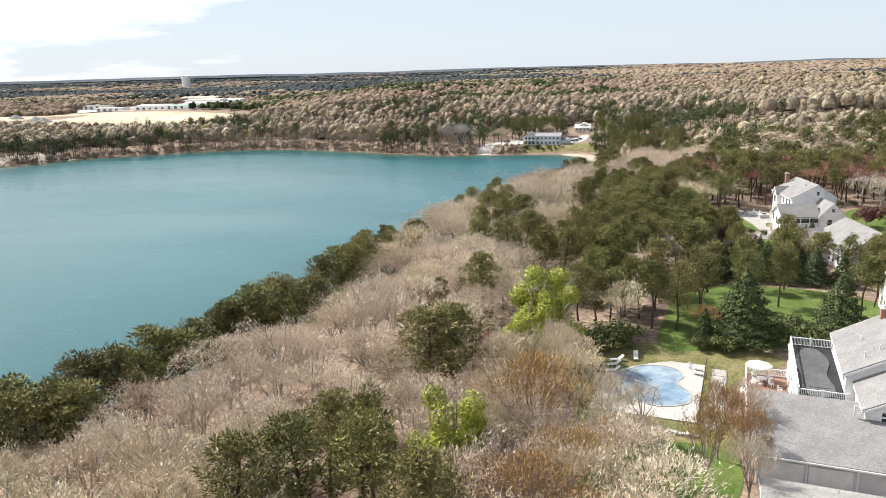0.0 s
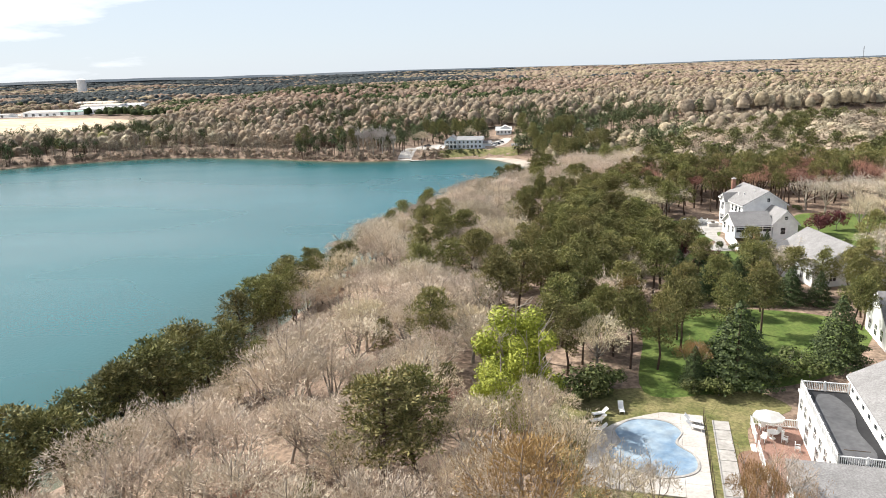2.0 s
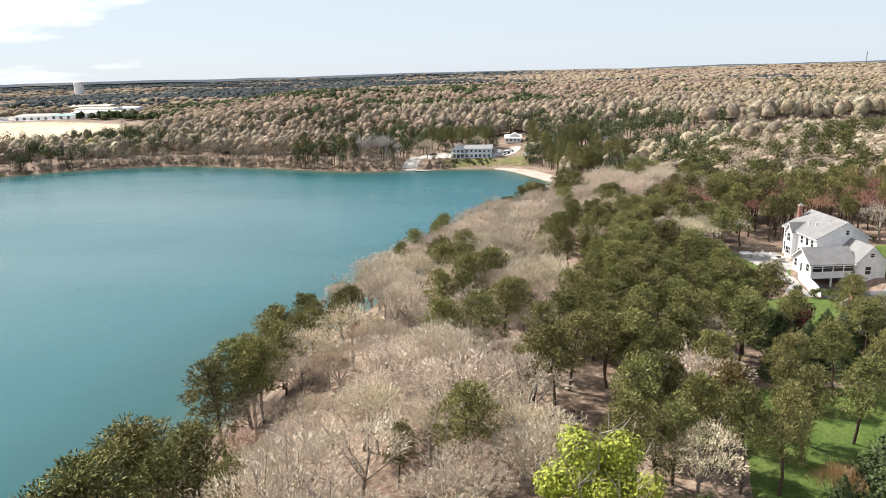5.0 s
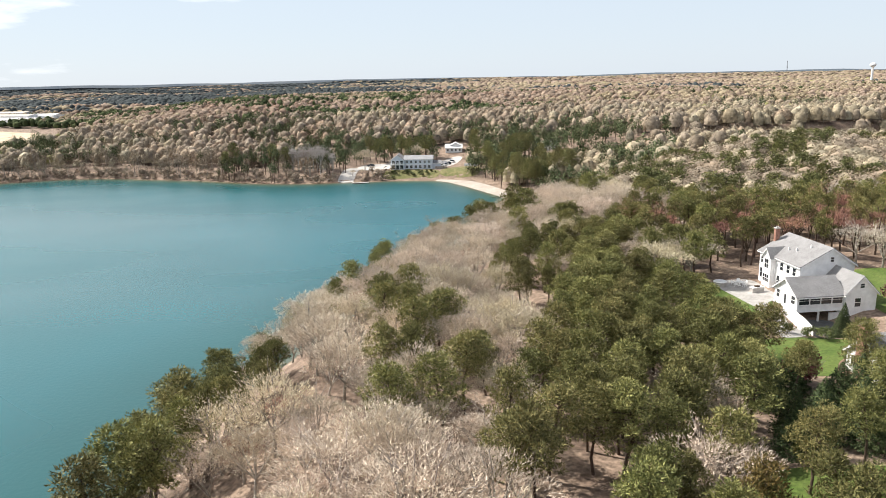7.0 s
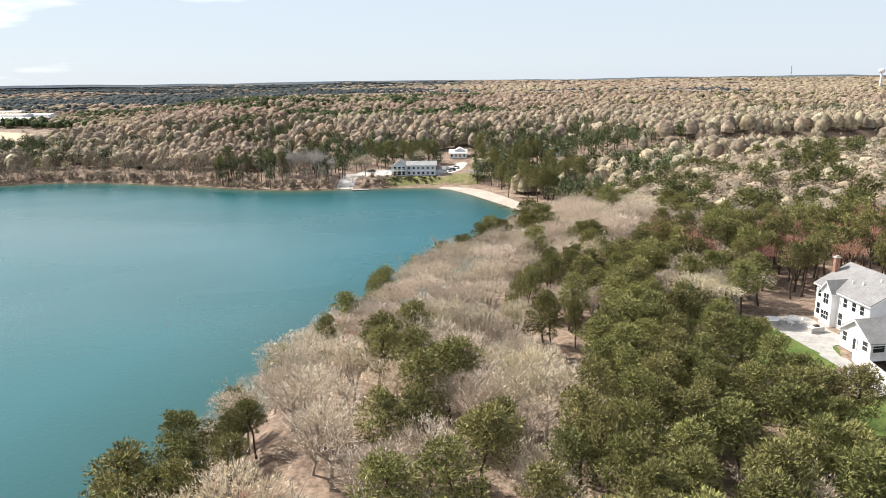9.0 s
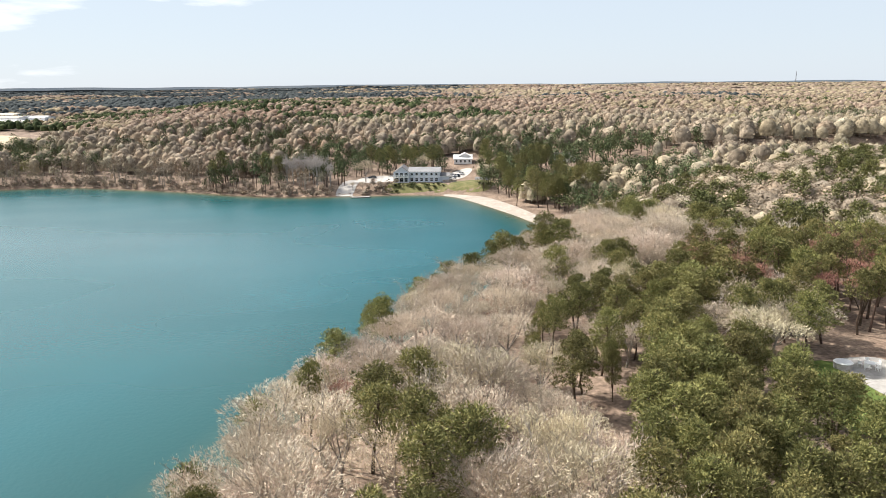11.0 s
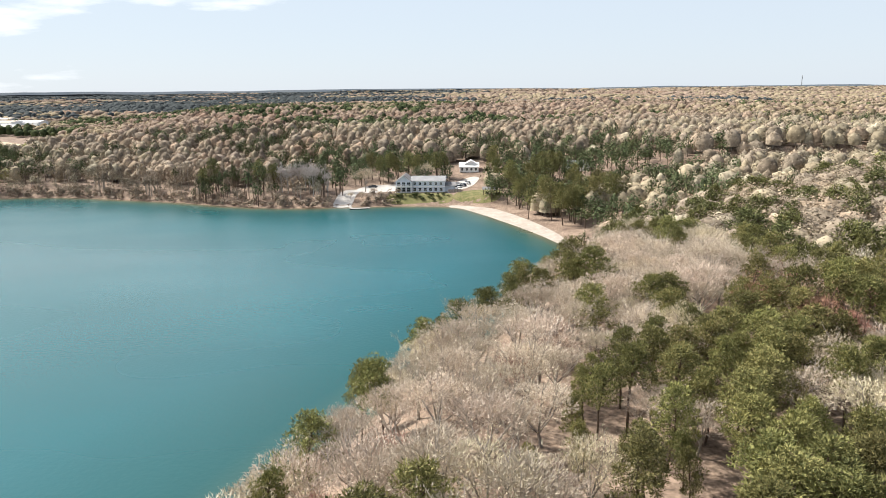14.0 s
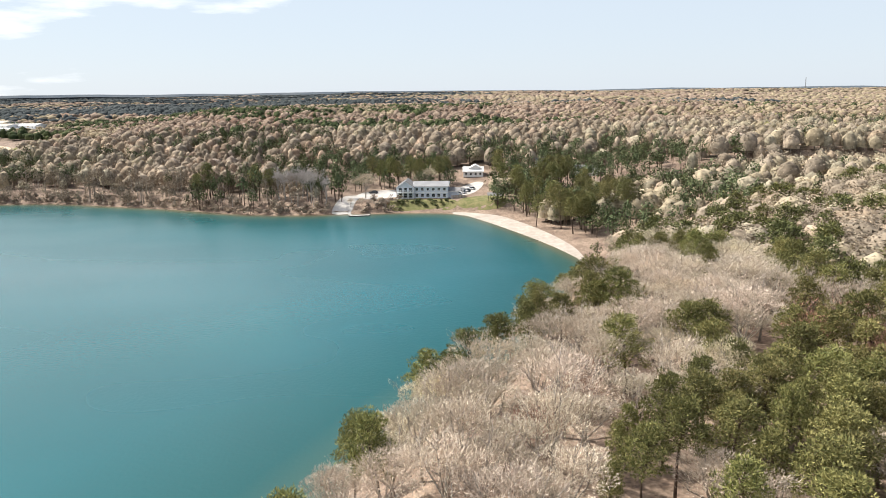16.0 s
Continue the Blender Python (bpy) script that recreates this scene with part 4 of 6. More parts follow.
def slivers(p, d, length, width, g):
    """Thin triangles that start at p and point along d."""
    k = len(p)
    d = d / np.linalg.norm(d, axis=1, keepdims=True)
    s = np.cross(d, g.normal(size=(k, 3)))
    s /= np.linalg.norm(s, axis=1, keepdims=True) + 1e-9
    V = np.stack([p - s * width[:, None] / 2, p + s * width[:, None] / 2, p + d * length[:, None]], 1).reshape(-1, 3)
    return V, np.arange(3 * k).reshape(-1, 3)


def flakes(p, nrm, size, g):
    """Small triangles round p that face nrm."""
    k = len(p)
    nrm = nrm / (np.linalg.norm(nrm, axis=1, keepdims=True) + 1e-9)
    u = np.cross(nrm, g.normal(size=(k, 3)))
    u /= np.linalg.norm(u, axis=1, keepdims=True) + 1e-9
    w = np.cross(nrm, u)
    s = size[:, None]
    V = np.stack([p + u * s * 0.75, p - u * s * 0.45 + w * s * 0.55, p - u * s * 0.45 - w * s * 0.55], 1).reshape(-1, 3)
    return V, np.arange(3 * k).reshape(-1, 3)


def bare_tree(seed, h, rad, twigs, limb_n=6, bud=1.0):
    """Leafless tree: trunk, limbs and boughs as one mesh, and a crown of fine upward twigs."""
    g = np.random.default_rng(seed)
    wood, tips = [], []
    fork = h * g.uniform(0.16, 0.3)
    lean = g.normal(size=2) * 0.04 * h
    wood.append(tube([(0, 0, -0.5), (lean[0] * .4, lean[1] * .4, fork * 0.6), (lean[0] * .7, lean[1] * .7, fork)], [0.022 * h, 0.017 * h, 0.015 * h], 6))
    base = np.array([lean[0] * .7, lean[1] * .7, fork])
    for i in range(limb_n):
        a = 2 * math.pi * (i + g.uniform(-.3, .3)) / limb_n
        out = rad * (g.uniform(0.35, 0.8) if i % 3 else g.uniform(0.05, 0.3))
        top = h * (0.9 - 0.28 * (out / rad) ** 2) * g.uniform(0.9, 1.04)
        end = np.array([math.cos(a) * out, math.sin(a) * out, top])
        mid = base + (end - base) * 0.5 + np.array([math.cos(a), math.sin(a), 0]) * out * 0.18 + g.normal(size=3) * 0.15
        wood.append(tube([base, mid, end], [0.011 * h, 0.007 * h, 0.002 * h], 4))
        for j in range(5):
            f = g.uniform(0.35, 1.0)
            s = base * (1 - f) ** 2 + 2 * f * (1 - f) * mid + f * f * end
            aa = a + g.normal() * 1.0
            L = h * g.uniform(0.12, 0.26)
            e2 = s + np.array([math.cos(aa) * L * 0.65, math.sin(aa) * L * 0.65, L * g.uniform(0.45, 1.0)])
            q = np.hypot(e2[0], e2[1])
            if q > rad:
                e2[:2] *= rad / q
            wood.append(tube([s, (s + e2) / 2 + g.normal(size=3) * 0.08, e2], [0.0045 * h, 0.003 * h, 0.0012 * h], 3))
            tips.append((s, e2))
    # fine twigs fan out from the fork and fill the outer shell of a lumpy dome
    k, m = twigs, int(twigs * 0.2)
    pick = g.integers(0, len(tips), m)
    S, E = np.array([tips[i][0] for i in pick]), np.array([tips[i][1] for i in pick])
    p1 = S + (E - S) * g.uniform(0.1, 1.0, (m, 1)) ** 0.7 + g.normal(size=(m, 3)) * 0.03 * h
    n_lob = 11
    ang = np.arange(n_lob) * 2.4 + g.uniform(-.3, .3, n_lob)
    ring = rad * np.where(np.arange(n_lob) < 4, 0.22, 0.6) * g.uniform(0.8, 1.15, n_lob)
    lob = np.column_stack([np.cos(ang) * ring, np.sin(ang) * ring, h * (0.74 - 0.30 * (ring / rad) ** 2) * g.uniform(0.92, 1.05, n_lob)])
    lr = rad * g.uniform(0.27, 0.42, n_lob)
    q = g.integers(0, n_lob, k - m)
    u = g.normal(size=(k - m, 3))
    u[:, 2] = np.abs(u[:, 2]) * 1.1 - 0.35
    u /= np.linalg.norm(u, axis=1, keepdims=True)
    p2 = lob[q] + u * lr[q][:, None] * np.array([1, 1, 0.72]) * (1 - 0.55 * g.uniform(0, 1, (k - m, 1)) ** 2.2)
    p = np.concatenate([p1, p2])
    fan = p - np.array([0, 0, h * 0.15])
    d = fan / np.linalg.norm(fan, axis=1, keepdims=True) + g.normal(size=p.shape) * 0.48 + np.concatenate([np.zeros((m, 3)), u * 0.35])
    return join(wood), slivers(p, d, g.uniform(0.02, 0.05, len(p)) * h * bud, g.uniform(0.0042, 0.0082, len(p)) * h * bud, g)


def leafy_tree(seed, h, rad, leaves, leaf=0.3):
    wood, _ = bare_tree(seed, h, rad, 10, 6)
    g = np.random.default_rng(seed + 900)
    lobes = []
    for i in range(16):
        a, q = g.uniform(0, 2 * math.pi), math.sqrt(g.uniform(0, 1)) * rad * 0.72
        lobes.append((math.cos(a) * q, math.sin(a) * q, h * g.uniform(0.35, 0.86) * (1 - 0.15 * q / rad), rad * g.uniform(0.26, 0.42)))
    L = np.array(lobes)[g.integers(0, 16, leaves)]
    nrm = g.normal(size=(leaves, 3))
    nrm /= np.linalg.norm(nrm, axis=1, keepdims=True)
    p = L[:, :3] + nrm * L[:, 3:] * g.uniform(0.6, 1.08, (leaves, 1))
    return wood, flakes(p, nrm + g.normal(size=(leaves, 3)) * 0.5 + np.array([0, 0, 0.4]), g.uniform(0.6, 1.3, leaves) * leaf, g)


def pine_tree(seed, h, rad, tufts, low=0.4, clumps=72, tuft=0.215):
    """Pitch pine: bent trunk, few crooked limbs, needle clumps at their ends with gaps between."""
    g = np.random.default_rng(seed)
    bend = np.cumsum(g.normal(size=(6, 2)) * 0.022 * h, 0)
    zs = np.array([-0.05, 0.2, 0.4, 0.6, 0.8, 0.97]) * h
    P = np.column_stack([bend - bend[0], zs])
    wood = [tube(P, np.array([0.018, 0.0155, 0.0135, 0.011, 0.007, 0.002]) * h, 6)]
    C = []
    for i in range(clumps):
        f = low + (0.98 - low) * ((i + g.uniform(0, 1)) / clumps) ** 0.85
        c = np.array([np.interp(f * h, zs, P[:, 0]), np.interp(f * h, zs, P[:, 1]), f * h])
        prof = math.sin(math.pi * min(1.0, 0.16 + 0.84 * ((f - low) / (1 - low)) * 0.98) ** 0.8) * 0.75 + 0.25
        a = i * 2.4 + g.uniform(-.5, .5)
        R = rad * prof * (g.uniform(0.55, 1.08) if i % 4 else g.uniform(0.1, 0.5))
        e2 = c + np.array([math.cos(a) * R, math.sin(a) * R, h * g.uniform(-0.02, 0.06)])
        if i % 2 == 0:
            wood.append(tube([c - (0, 0, 0.03 * h), (c + e2) / 2 + (0, 0, 0.01 * h), e2], [0.005 * h, 0.0035 * h, 0.0015 * h], 3))
        C.append((*e2, rad * g.uniform(0.18, 0.34)))
    C = np.array(C)
    L = C[g.integers(0, clumps, tufts)]
    nrm = g.normal(size=(tufts, 3))
    nrm /= np.linalg.norm(nrm, axis=1, keepdims=True)
    p = L[:, :3] + nrm * L[:, 3:] * np.array([1, 1, 0.62]) * g.uniform(0.45, 1.05, (tufts, 1))
    d = nrm + np.array([0, 0, 0.55]) + g.normal(size=(tufts, 3)) * 0.35
    return join(wood), slivers(p, d, g.uniform(1.1, 2.2, tufts) * tuft, g.uniform(0.45, 0.8, tufts) * tuft, g)


def cone_tree(seed, h, rad, tufts, tuft=0.34):
    """Spruce or cedar: a full cone of drooping tiers down to the ground."""
    g = np.random.default_rng(seed)
    wood = tube([(0, 0, -0.3), (0, 0, h * 0.5), (0, 0, h * 0.95)], [0.02 * h, 0.012 * h, 0.003 * h], 6)
    f = 1 - np.sqrt(g.uniform(0.0, 1, tufts)) * 0.97
    a = g.uniform(0, 2 * math.pi, tufts)
    R = rad * (1 - f) ** 0.8 * (1 + 0.22 * np.sin(a * 5 + f * 40)) * g.uniform(0.65, 1.05, tufts) + 0.05
    p = np.column_stack([np.cos(a) * R, np.sin(a) * R, f * h + 0.3])
    nrm = np.column_stack([np.cos(a), np.sin(a), np.full(tufts, 0.55)]) + g.normal(size=(tufts, 3)) * 0.5
    return wood, flakes(p, nrm, g.uniform(0.6, 1.3, tufts) * tuft, g)


class Kind:
    """A kind of tree: a few shapes, made once; plant() sets one on the ground as trunk and crown under an Empty."""
    def __init__(self, name, label, category, shapes, bark, leaf, group):
        self.name, self.label, self.category, self.group = name, label, category, group
        self.data = []
        for w, c in shapes:
            top = max(c[0][:, 2].max(), 0.1)
            self.data.append((mesh_from("trunk", *w, [bark], smooth=True), mesh_from("crown", *c, [leaf]), top))
        self.count = 0

    def plant(self, x, y, height, wide=1.0, label=""):
        tr, cr2, top = self.data[self.count % len(self.data)]
        e = new(self.name)
        s = height / top
        g = random.Random(int(x * 131 + y * 17))
        e.matrix_world = Matrix.LocRotScale((x, y, gz(x, y) - 0.05), Euler((0, 0, g.uniform(0, 6.28))), (s * wide, s * wide, s))
        for nm, me in (("trunk", tr), ("crown", cr2)):
            new(nm, me).parent = e
        tagged(e, label or self.label, self.category, self.group)
        self.count += 1
        return e


K = {}
K["bare"] = Kind("bare_tree", "leafless grey-brown deciduous tree on the wooded bank", "tree", [bare_tree(10 + i, 9, 4.2, 3500) for i in range(6)], M["bark"], M["twig_grey"], "leafless trees")
K["bud"] = Kind("budding_tree", "deciduous tree with pale yellowish spring buds", "tree", [bare_tree(40 + i, 9, 4.2, 3500) for i in range(4)], M["bark"], M["twig_bud"], "budding trees")
K["red"] = Kind("red_budding_tree", "low deciduous tree with reddish spring buds", "tree", [bare_tree(60 + i, 7, 3.2, 2200) for i in range(2)], M["bark"], M["twig_red"], "red budding trees")
K["orange"] = Kind("orange_budding_tree", "rounded tree with orange-brown opening buds", "tree", [bare_tree(70 + i, 9, 4.2, 6000, 8, 0.9) for i in range(2)], M["bark"], M["twig_orange"], "orange budding trees")
K["lime"] = Kind("young_leafed_tree", "tree in bright yellow-green young leaf", "tree", [leafy_tree(80 + i, 11, 3.4, 8500, 0.17) for i in range(2)], M["bark"], M["leaf_lime"], "trees in young leaf")
K["purple"] = Kind("purple_leaf_tree", "small dark purple-leaved ornamental tree on a lawn", "tree", [leafy_tree(90, 6, 3.0, 2600, 0.24)], M["bark"], M["leaf_purple"], "purple-leaved trees")
K["pine"] = Kind("pine_tree", "dark olive-green pitch pine with a bare dark trunk", "pine tree", [pine_tree(100 + i, 12, 3.0, 5600, low=(0.35, 0.5, 0.42, 0.3, 0.55)[i % 5]) for i in range(6)], M["pine_bark"], M["needle"], "pitch pines")
K["brownpine"] = Kind("browning_pine_tree", "pine with browning orange-tinged needles", "pine tree", [pine_tree(120, 12, 3.0, 4600, low=0.45)], M["pine_bark"], M["needle_brown"], "browning pines")
K["spruce"] = Kind("spruce_tree", "dense dark green conifer beside the lawn", "spruce tree", [cone_tree(130 + i, 10, 3.4, 6500, 0.22) for i in range(2)], M["pine_bark"], M["needle_dark"], "dark conifers")
K["shrub"] = Kind("shrub", "rounded green garden shrub", "shrub", [leafy_tree(140 + i, 2.2, 1.6, 900, 0.17) for i in range(2)], M["bark"], M["hedge"], "garden shrubs")

# ---- trees with a place of their own ----
PLANTED = []


def set_trees(kind, spots, top=None, height=None, wide=1.0, label=""):
    """Plants trees whose tops reach the level top, or that are so high."""
    g = random.Random(len(PLANTED) + 5)
    for x, y in spots:
        if any((x - a) ** 2 + (y - c) ** 2 < 5.0 for a, c, _ in PLANTED):
            continue
        if top == 25 and x > 39 and 150 < y < 186:
            top_here = 20.5
        else:
            top_here = top
        slim = 0.68 if kind == "pine" and x < 31 and 176 < y < 210 else 1.0
        if slim < 1:
            top_here = 21.5
        h = (top_here - gz(x, y)) * g.uniform(0.92, 1.06) if top_here else height * g.uniform(0.9, 1.1)
        K[kind].plant(x, y, max(h, 3.0), wide * slim * g.uniform(0.92, 1.12), label)
        PLANTED.append((x, y, 2.4))


CLEAR = [np.array(q, float) for q in (
    [(13, 74), (15, 95), (25, 98), (32, 123), (56, 122), (62, 108), (58, 99), (75, 98), (80, 45), (24, 45), (18, 60)],
    [(50, 146), (51, 158), (52, 184), (60, 190), (68, 190), (84, 190), (108, 186), (112, 164), (96, 152), (80, 150), (78, 130), (63, 130), (60, 142)],
    [(62, 106), (64, 118), (90, 125), (100, 100), (66, 96)],
    [(11, 108), (11, 119), (20, 122), (24, 114), (19, 107)])]
set_trees("pine", [(-46, 66), (-43, 76), (-41, 84), (-38, 91), (-32, 99), (-27, 101), (-33, 103), (-30, 109), (-45, 70), (-42, 80), (-35, 94), (-49, 61), (-52, 55), (-43, 69), (-39, 78),
                   (-48, 57), (-37, 85), (-33, 93), (-30, 97), (-49, 66), (-25, 106)], top=21.5, wide=1.25, label="broad dark green pine leaning over the lake shore")
set_trees("pine", [(-23, 138), (-21.5, 143), (-19, 147), (-16.5, 151), (-14.5, 155), (-25, 133), (-18.5, 141), (-15.5, 146)], top=20.5, wide=1.0, label="dark green pine leaning over the lake shore")
set_trees("pine", [(-29, 129), (-27, 134), (-24, 142), (-20, 149), (-17, 154), (-22, 156), (-18, 163), (-8, 178), (-1, 206), (11, 226), (15, 231), (19, 237), (26, 247), (37, 262),
                   (42, 260), (49, 273), (-28, 139), (-25, 147)], top=19.3, wide=1.15, label="dark green pine leaning over the lake shore")
set_trees("pine", [(-8, 55), (-11, 51), (-1, 45), (-6, 52), (-14, 47)], top=26, wide=1.15, label="tall dark green pine amid leafless trees")
set_trees("pine", [(2, 92), (-10, 69), (-6, 105), (-20, 100)], top=21.5, wide=0.85, label="small dark green pine amid leafless trees")
for px, py, ph, pw in ((-4.2, 75, 13.0, 1.45), (-1, 77, 12.0, 1.2)):
    K["pine"].plant(px, py, ph, pw, "broad dark green pine amid leafless trees")
    PLANTED.append((px, py, 4))
for px, py, ph, pw in ((9.3, 92, 12.6, 1.05), (11, 89, 11.0, 0.9), (7, 84, 9.0, 1.0), (0, 57, 11.5, 0.85), (-2, 53, 9.0, 0.8)):
    K["lime"].plant(px, py, ph, pw)
    PLANTED.append((px, py, 3))
for px, py, ph, pw in ((7.4, 66, 13.0, 1.0), (6.5, 49, 11.5, 1.15), (10, 56, 10, 1.0)):
    K["orange"].plant(px, py, ph, pw)
    PLANTED.append((px, py, 3))
set_trees("bud", [(3.5, 63), (11, 84), (12, 74), (2.5, 60), (13.5, 62), (14, 68), (9, 80)], top=24.0, wide=0.8, label="slender budding tree beside the pool")
set_trees("orange", [(25, 67), (22.5, 61), (26.5, 63)], top=23.5, wide=0.62, label="budding tree close to the white house")
set_trees("bare", [(28, 69), (17, 62), (25, 58), (18, 71)], top=22.5, wide=0.7, label="leafless tree beside the white house")
set_trees("brownpine", [(27, 110)], top=25, wide=0.9)
set_trees("pine", [(25.1, 102.2), (28.3, 101.6), (24, 106), (33, 107), (18, 110), (22, 107), (20, 113), (40, 110)], top=25, wide=1.0, label="tall pine with a bare trunk on the lawn")
for px, py, ph, pw in ((36.5, 97.5, 10.5, 1.35), (50, 100, 9.5, 1.15), (31, 96.5, 5.5, 1.0)):
    K["spruce"].plant(px, py, ph, pw)
    PLANTED.append((px, py, 4))
set_trees("pine", [(17, 101), (19.5, 104), (26, 100.5), (15, 105), (34, 111), (29, 119), (23, 113), (37, 119), (44, 121), (57, 97), (60, 101), (56, 107), (60, 112), (63, 117), (50, 121), (46, 112)], top=24, wide=1.0, label="pine shading the edge of the lawn")
set_trees("spruce", [(48, 126), (52, 125), (56, 124), (60, 123), (44, 128), (50, 130), (55, 129)], top=20.5, wide=1.2)
set_trees("pine", [(4, 154), (8, 140), (18, 143), (22, 149), (32, 172), (45, 197), (62, 230), (56, 194), (64, 193), (14, 125), (24, 132), (32, 140), (42, 156),
                   (34, 158), (9, 122), (-1, 165), (3, 160), (3, 146), (12, 130), (19, 134), (25, 137), (34, 148), (28, 126), (40, 144), (27, 160), (36, 176), (45, 180),
                   (48, 169), (91, 246), (71, 239), (55, 222), (42, 225), (24, 197), (32, 218), (39, 134), (36, 128)], top=25, wide=1.15)
set_trees("pine", [(5, 172), (7, 157), (0, 145), (5, 134), (0, 133), (33, 175), (35, 164), (47, 179), (59, 194), (82, 219), (97, 223), (28, 142), (32, 132), (38, 141), (51, 203),
                   (109, 229), (0, 171), (14, 181), (20, 184), (34, 202), (45, 225), (41, 203), (42, 193), (42, 184), (58, 203), (69, 208), (72, 228), (88, 236), (57, 186),
                   (43, 174), (30, 152), (40, 166), (22, 175), (26, 202), (29, 182), (51, 214), (45, 209), (42, 217), (21, 191), (33, 195), (50, 206), (75, 235)], top=25, wide=1.15)
grove_g = random.Random(31)
set_trees("pine", [(24 + i * 4.7 + (j % 2) * 2.2 + grove_g.uniform(-1.2, 1.2), 140 + j * 4.6 + grove_g.uniform(-1.2, 1.2)) for j in range(10) for i in range(5) if i * 4.7 > j - 6], top=24.5, wide=1.05)
set_trees("bare", [(3, 131), (16, 170), (30, 191), (-8, 148), (-9, 128), (-15, 109), (-8, 117), (18, 167), (14, 147), (18, 192), (33, 188)], top=22.3, wide=1.2, label="broad domed leafless tree amid pines")
set_trees("pine", [(58, 128), (62, 127), (66, 126), (72, 124), (77, 127), (80, 134), (82, 142), (56, 134), (57, 139), (54, 131), (70, 128), (84, 150), (62, 100), (66, 118)], top=23.5, wide=1.1, label="pine screening the white houses")
set_trees("spruce", [(46, 131), (50, 134), (43, 137), (54, 136), (48, 140), (42, 130), (58, 136), (46, 144), (40, 126)], top=20.5, wide=1.25, label="dense dark evergreen in the belt between the gardens")
K["woodpine"] = Kind("tall_pine_tree", "tall pine with a long bare trunk behind the houses", "pine tree", [pine_tree(440 + i, 13, 2.8, 2600, low=0.56, clumps=40, tuft=0.27) for i in range(4)], M["pine_bark"], M["needle"], "tall pines behind the houses")
K["darkbare"] = Kind("bare_tree", "tall leafless tree with dark limbs behind the houses", "tree", [bare_tree(460 + i, 12, 3.4, 1500) for i in range(3)], M["pine_bark"], M["twig_red"], "leafless trees behind the houses")
row_g = random.Random(12)
for i in range(15):
    for j in range(6):
        x, y = 56 + i * 4.6 + row_g.uniform(-1.8, 1.8), 193.5 + j * 5.4 + 0.12 * i * 4.6 + row_g.uniform(-2, 2)
        if j > 1 or i > 2:
            set_trees("woodpine" if row_g.random() < 0.62 else "darkbare", [(x, y)], height=11.5, wide=1.0)
set_trees("purple", [(47, 150), (84, 168), (90, 172), (50, 141)], height=5.0)
set_trees("bud", [(104, 226), (93, 168), (97, 172)], height=8.5, wide=1.1, label="pale blossoming tree at the edge of the woods")
set_trees("red", [(-12, 138), (-16, 132), (-24, 119), (-7, 96), (2, 88)], height=6.0, wide=1.15)
set_trees("spruce", [(70, 162), (68, 160), (60, 145)], height=5.5, wide=0.8, label="clipped dark evergreen beside the porch")
for x, y in [(57, 162), (59, 159), (61, 157), (63, 156), (53, 160), (55, 163), (52, 166), (66, 155), (61, 148), (64, 141), (68, 139), (88, 192), (92, 193), (84, 157), (15, 97), (20, 99)]:
    K["shrub"].plant(x, y, 1.9, 1.0 + 0.3 * math.sin(x * 7))
for x, y, h in ((16.5, 94.6, 3.4), (18.6, 95.4, 4.2), (20.8, 96.0, 3.0), (30.5, 95.2, 2.2), (33.2, 94.4, 2.6), (40.5, 96.5, 3.2), (42.8, 98.6, 3.6), (45.4, 97.6, 2.8)):
    K["shrub"].plant(x, y, h, 1.1, "dark green bush between pool and lawn")
K["orange"].plant(31.4, 98.0, 6.5, 0.8, "small budding tree at the edge of the lawn")

# ---- the woods ----
PINES = np.array([(13, 106), (9, 122), (13, 138), (24, 152), (30, 166), (24, 178), (19, 188), (30, 203), (44, 214), (56, 220), (76, 228), (98, 236), (140, 236), (150, 220),
                  (104, 204), (60, 196), (50, 186), (49, 158), (46, 146), (58, 128), (36, 126), (27, 118), (22, 102)], float)


def scatter(step, x0, x1, y0, y1, g):
    """Jittered spots about step metres apart."""
    X, Y = np.meshgrid(np.arange(x0, x1, step), np.arange(y0, y1, step))
    X = X + (np.arange(X.shape[0]) % 2)[:, None] * step / 2
    return X.ravel() + g.uniform(-.45, .45, X.size) * step, Y.ravel() + g.uniform(-.45, .45, X.size) * step


def tints(key, n, spread, g):
    """The same kind of crown in a few tones, so that one tree can be told from the next."""
    out = [M[key]]
    for i in range(n - 1):
        m2 = M[key].copy()
        f, w = math.exp(g.normal() * spread), 1 + g.normal() * spread * 0.25
        for nd in m2.node_tree.nodes:
            if nd.type == "MIX" and nd.blend_type == "MIX":
                for k in (6, 7):
                    c = nd.inputs[k].default_value
                    nd.inputs[k].default_value = (min(0.75, c[0] * f * w), min(0.75, c[1] * f), min(0.75, c[2] * f / w), 1)
        out.append(m2)
    return out


tg = np.random.default_rng(5)
TINTS = {M[k]: tints(k, 5, sp, tg) for k, sp in (("twig_grey", 0.16), ("twig_bud", 0.14), ("needle", 0.22), ("far_grey", 0.18), ("far_bud", 0.15), ("far_red", 0.15), ("far_pine", 0.28))}


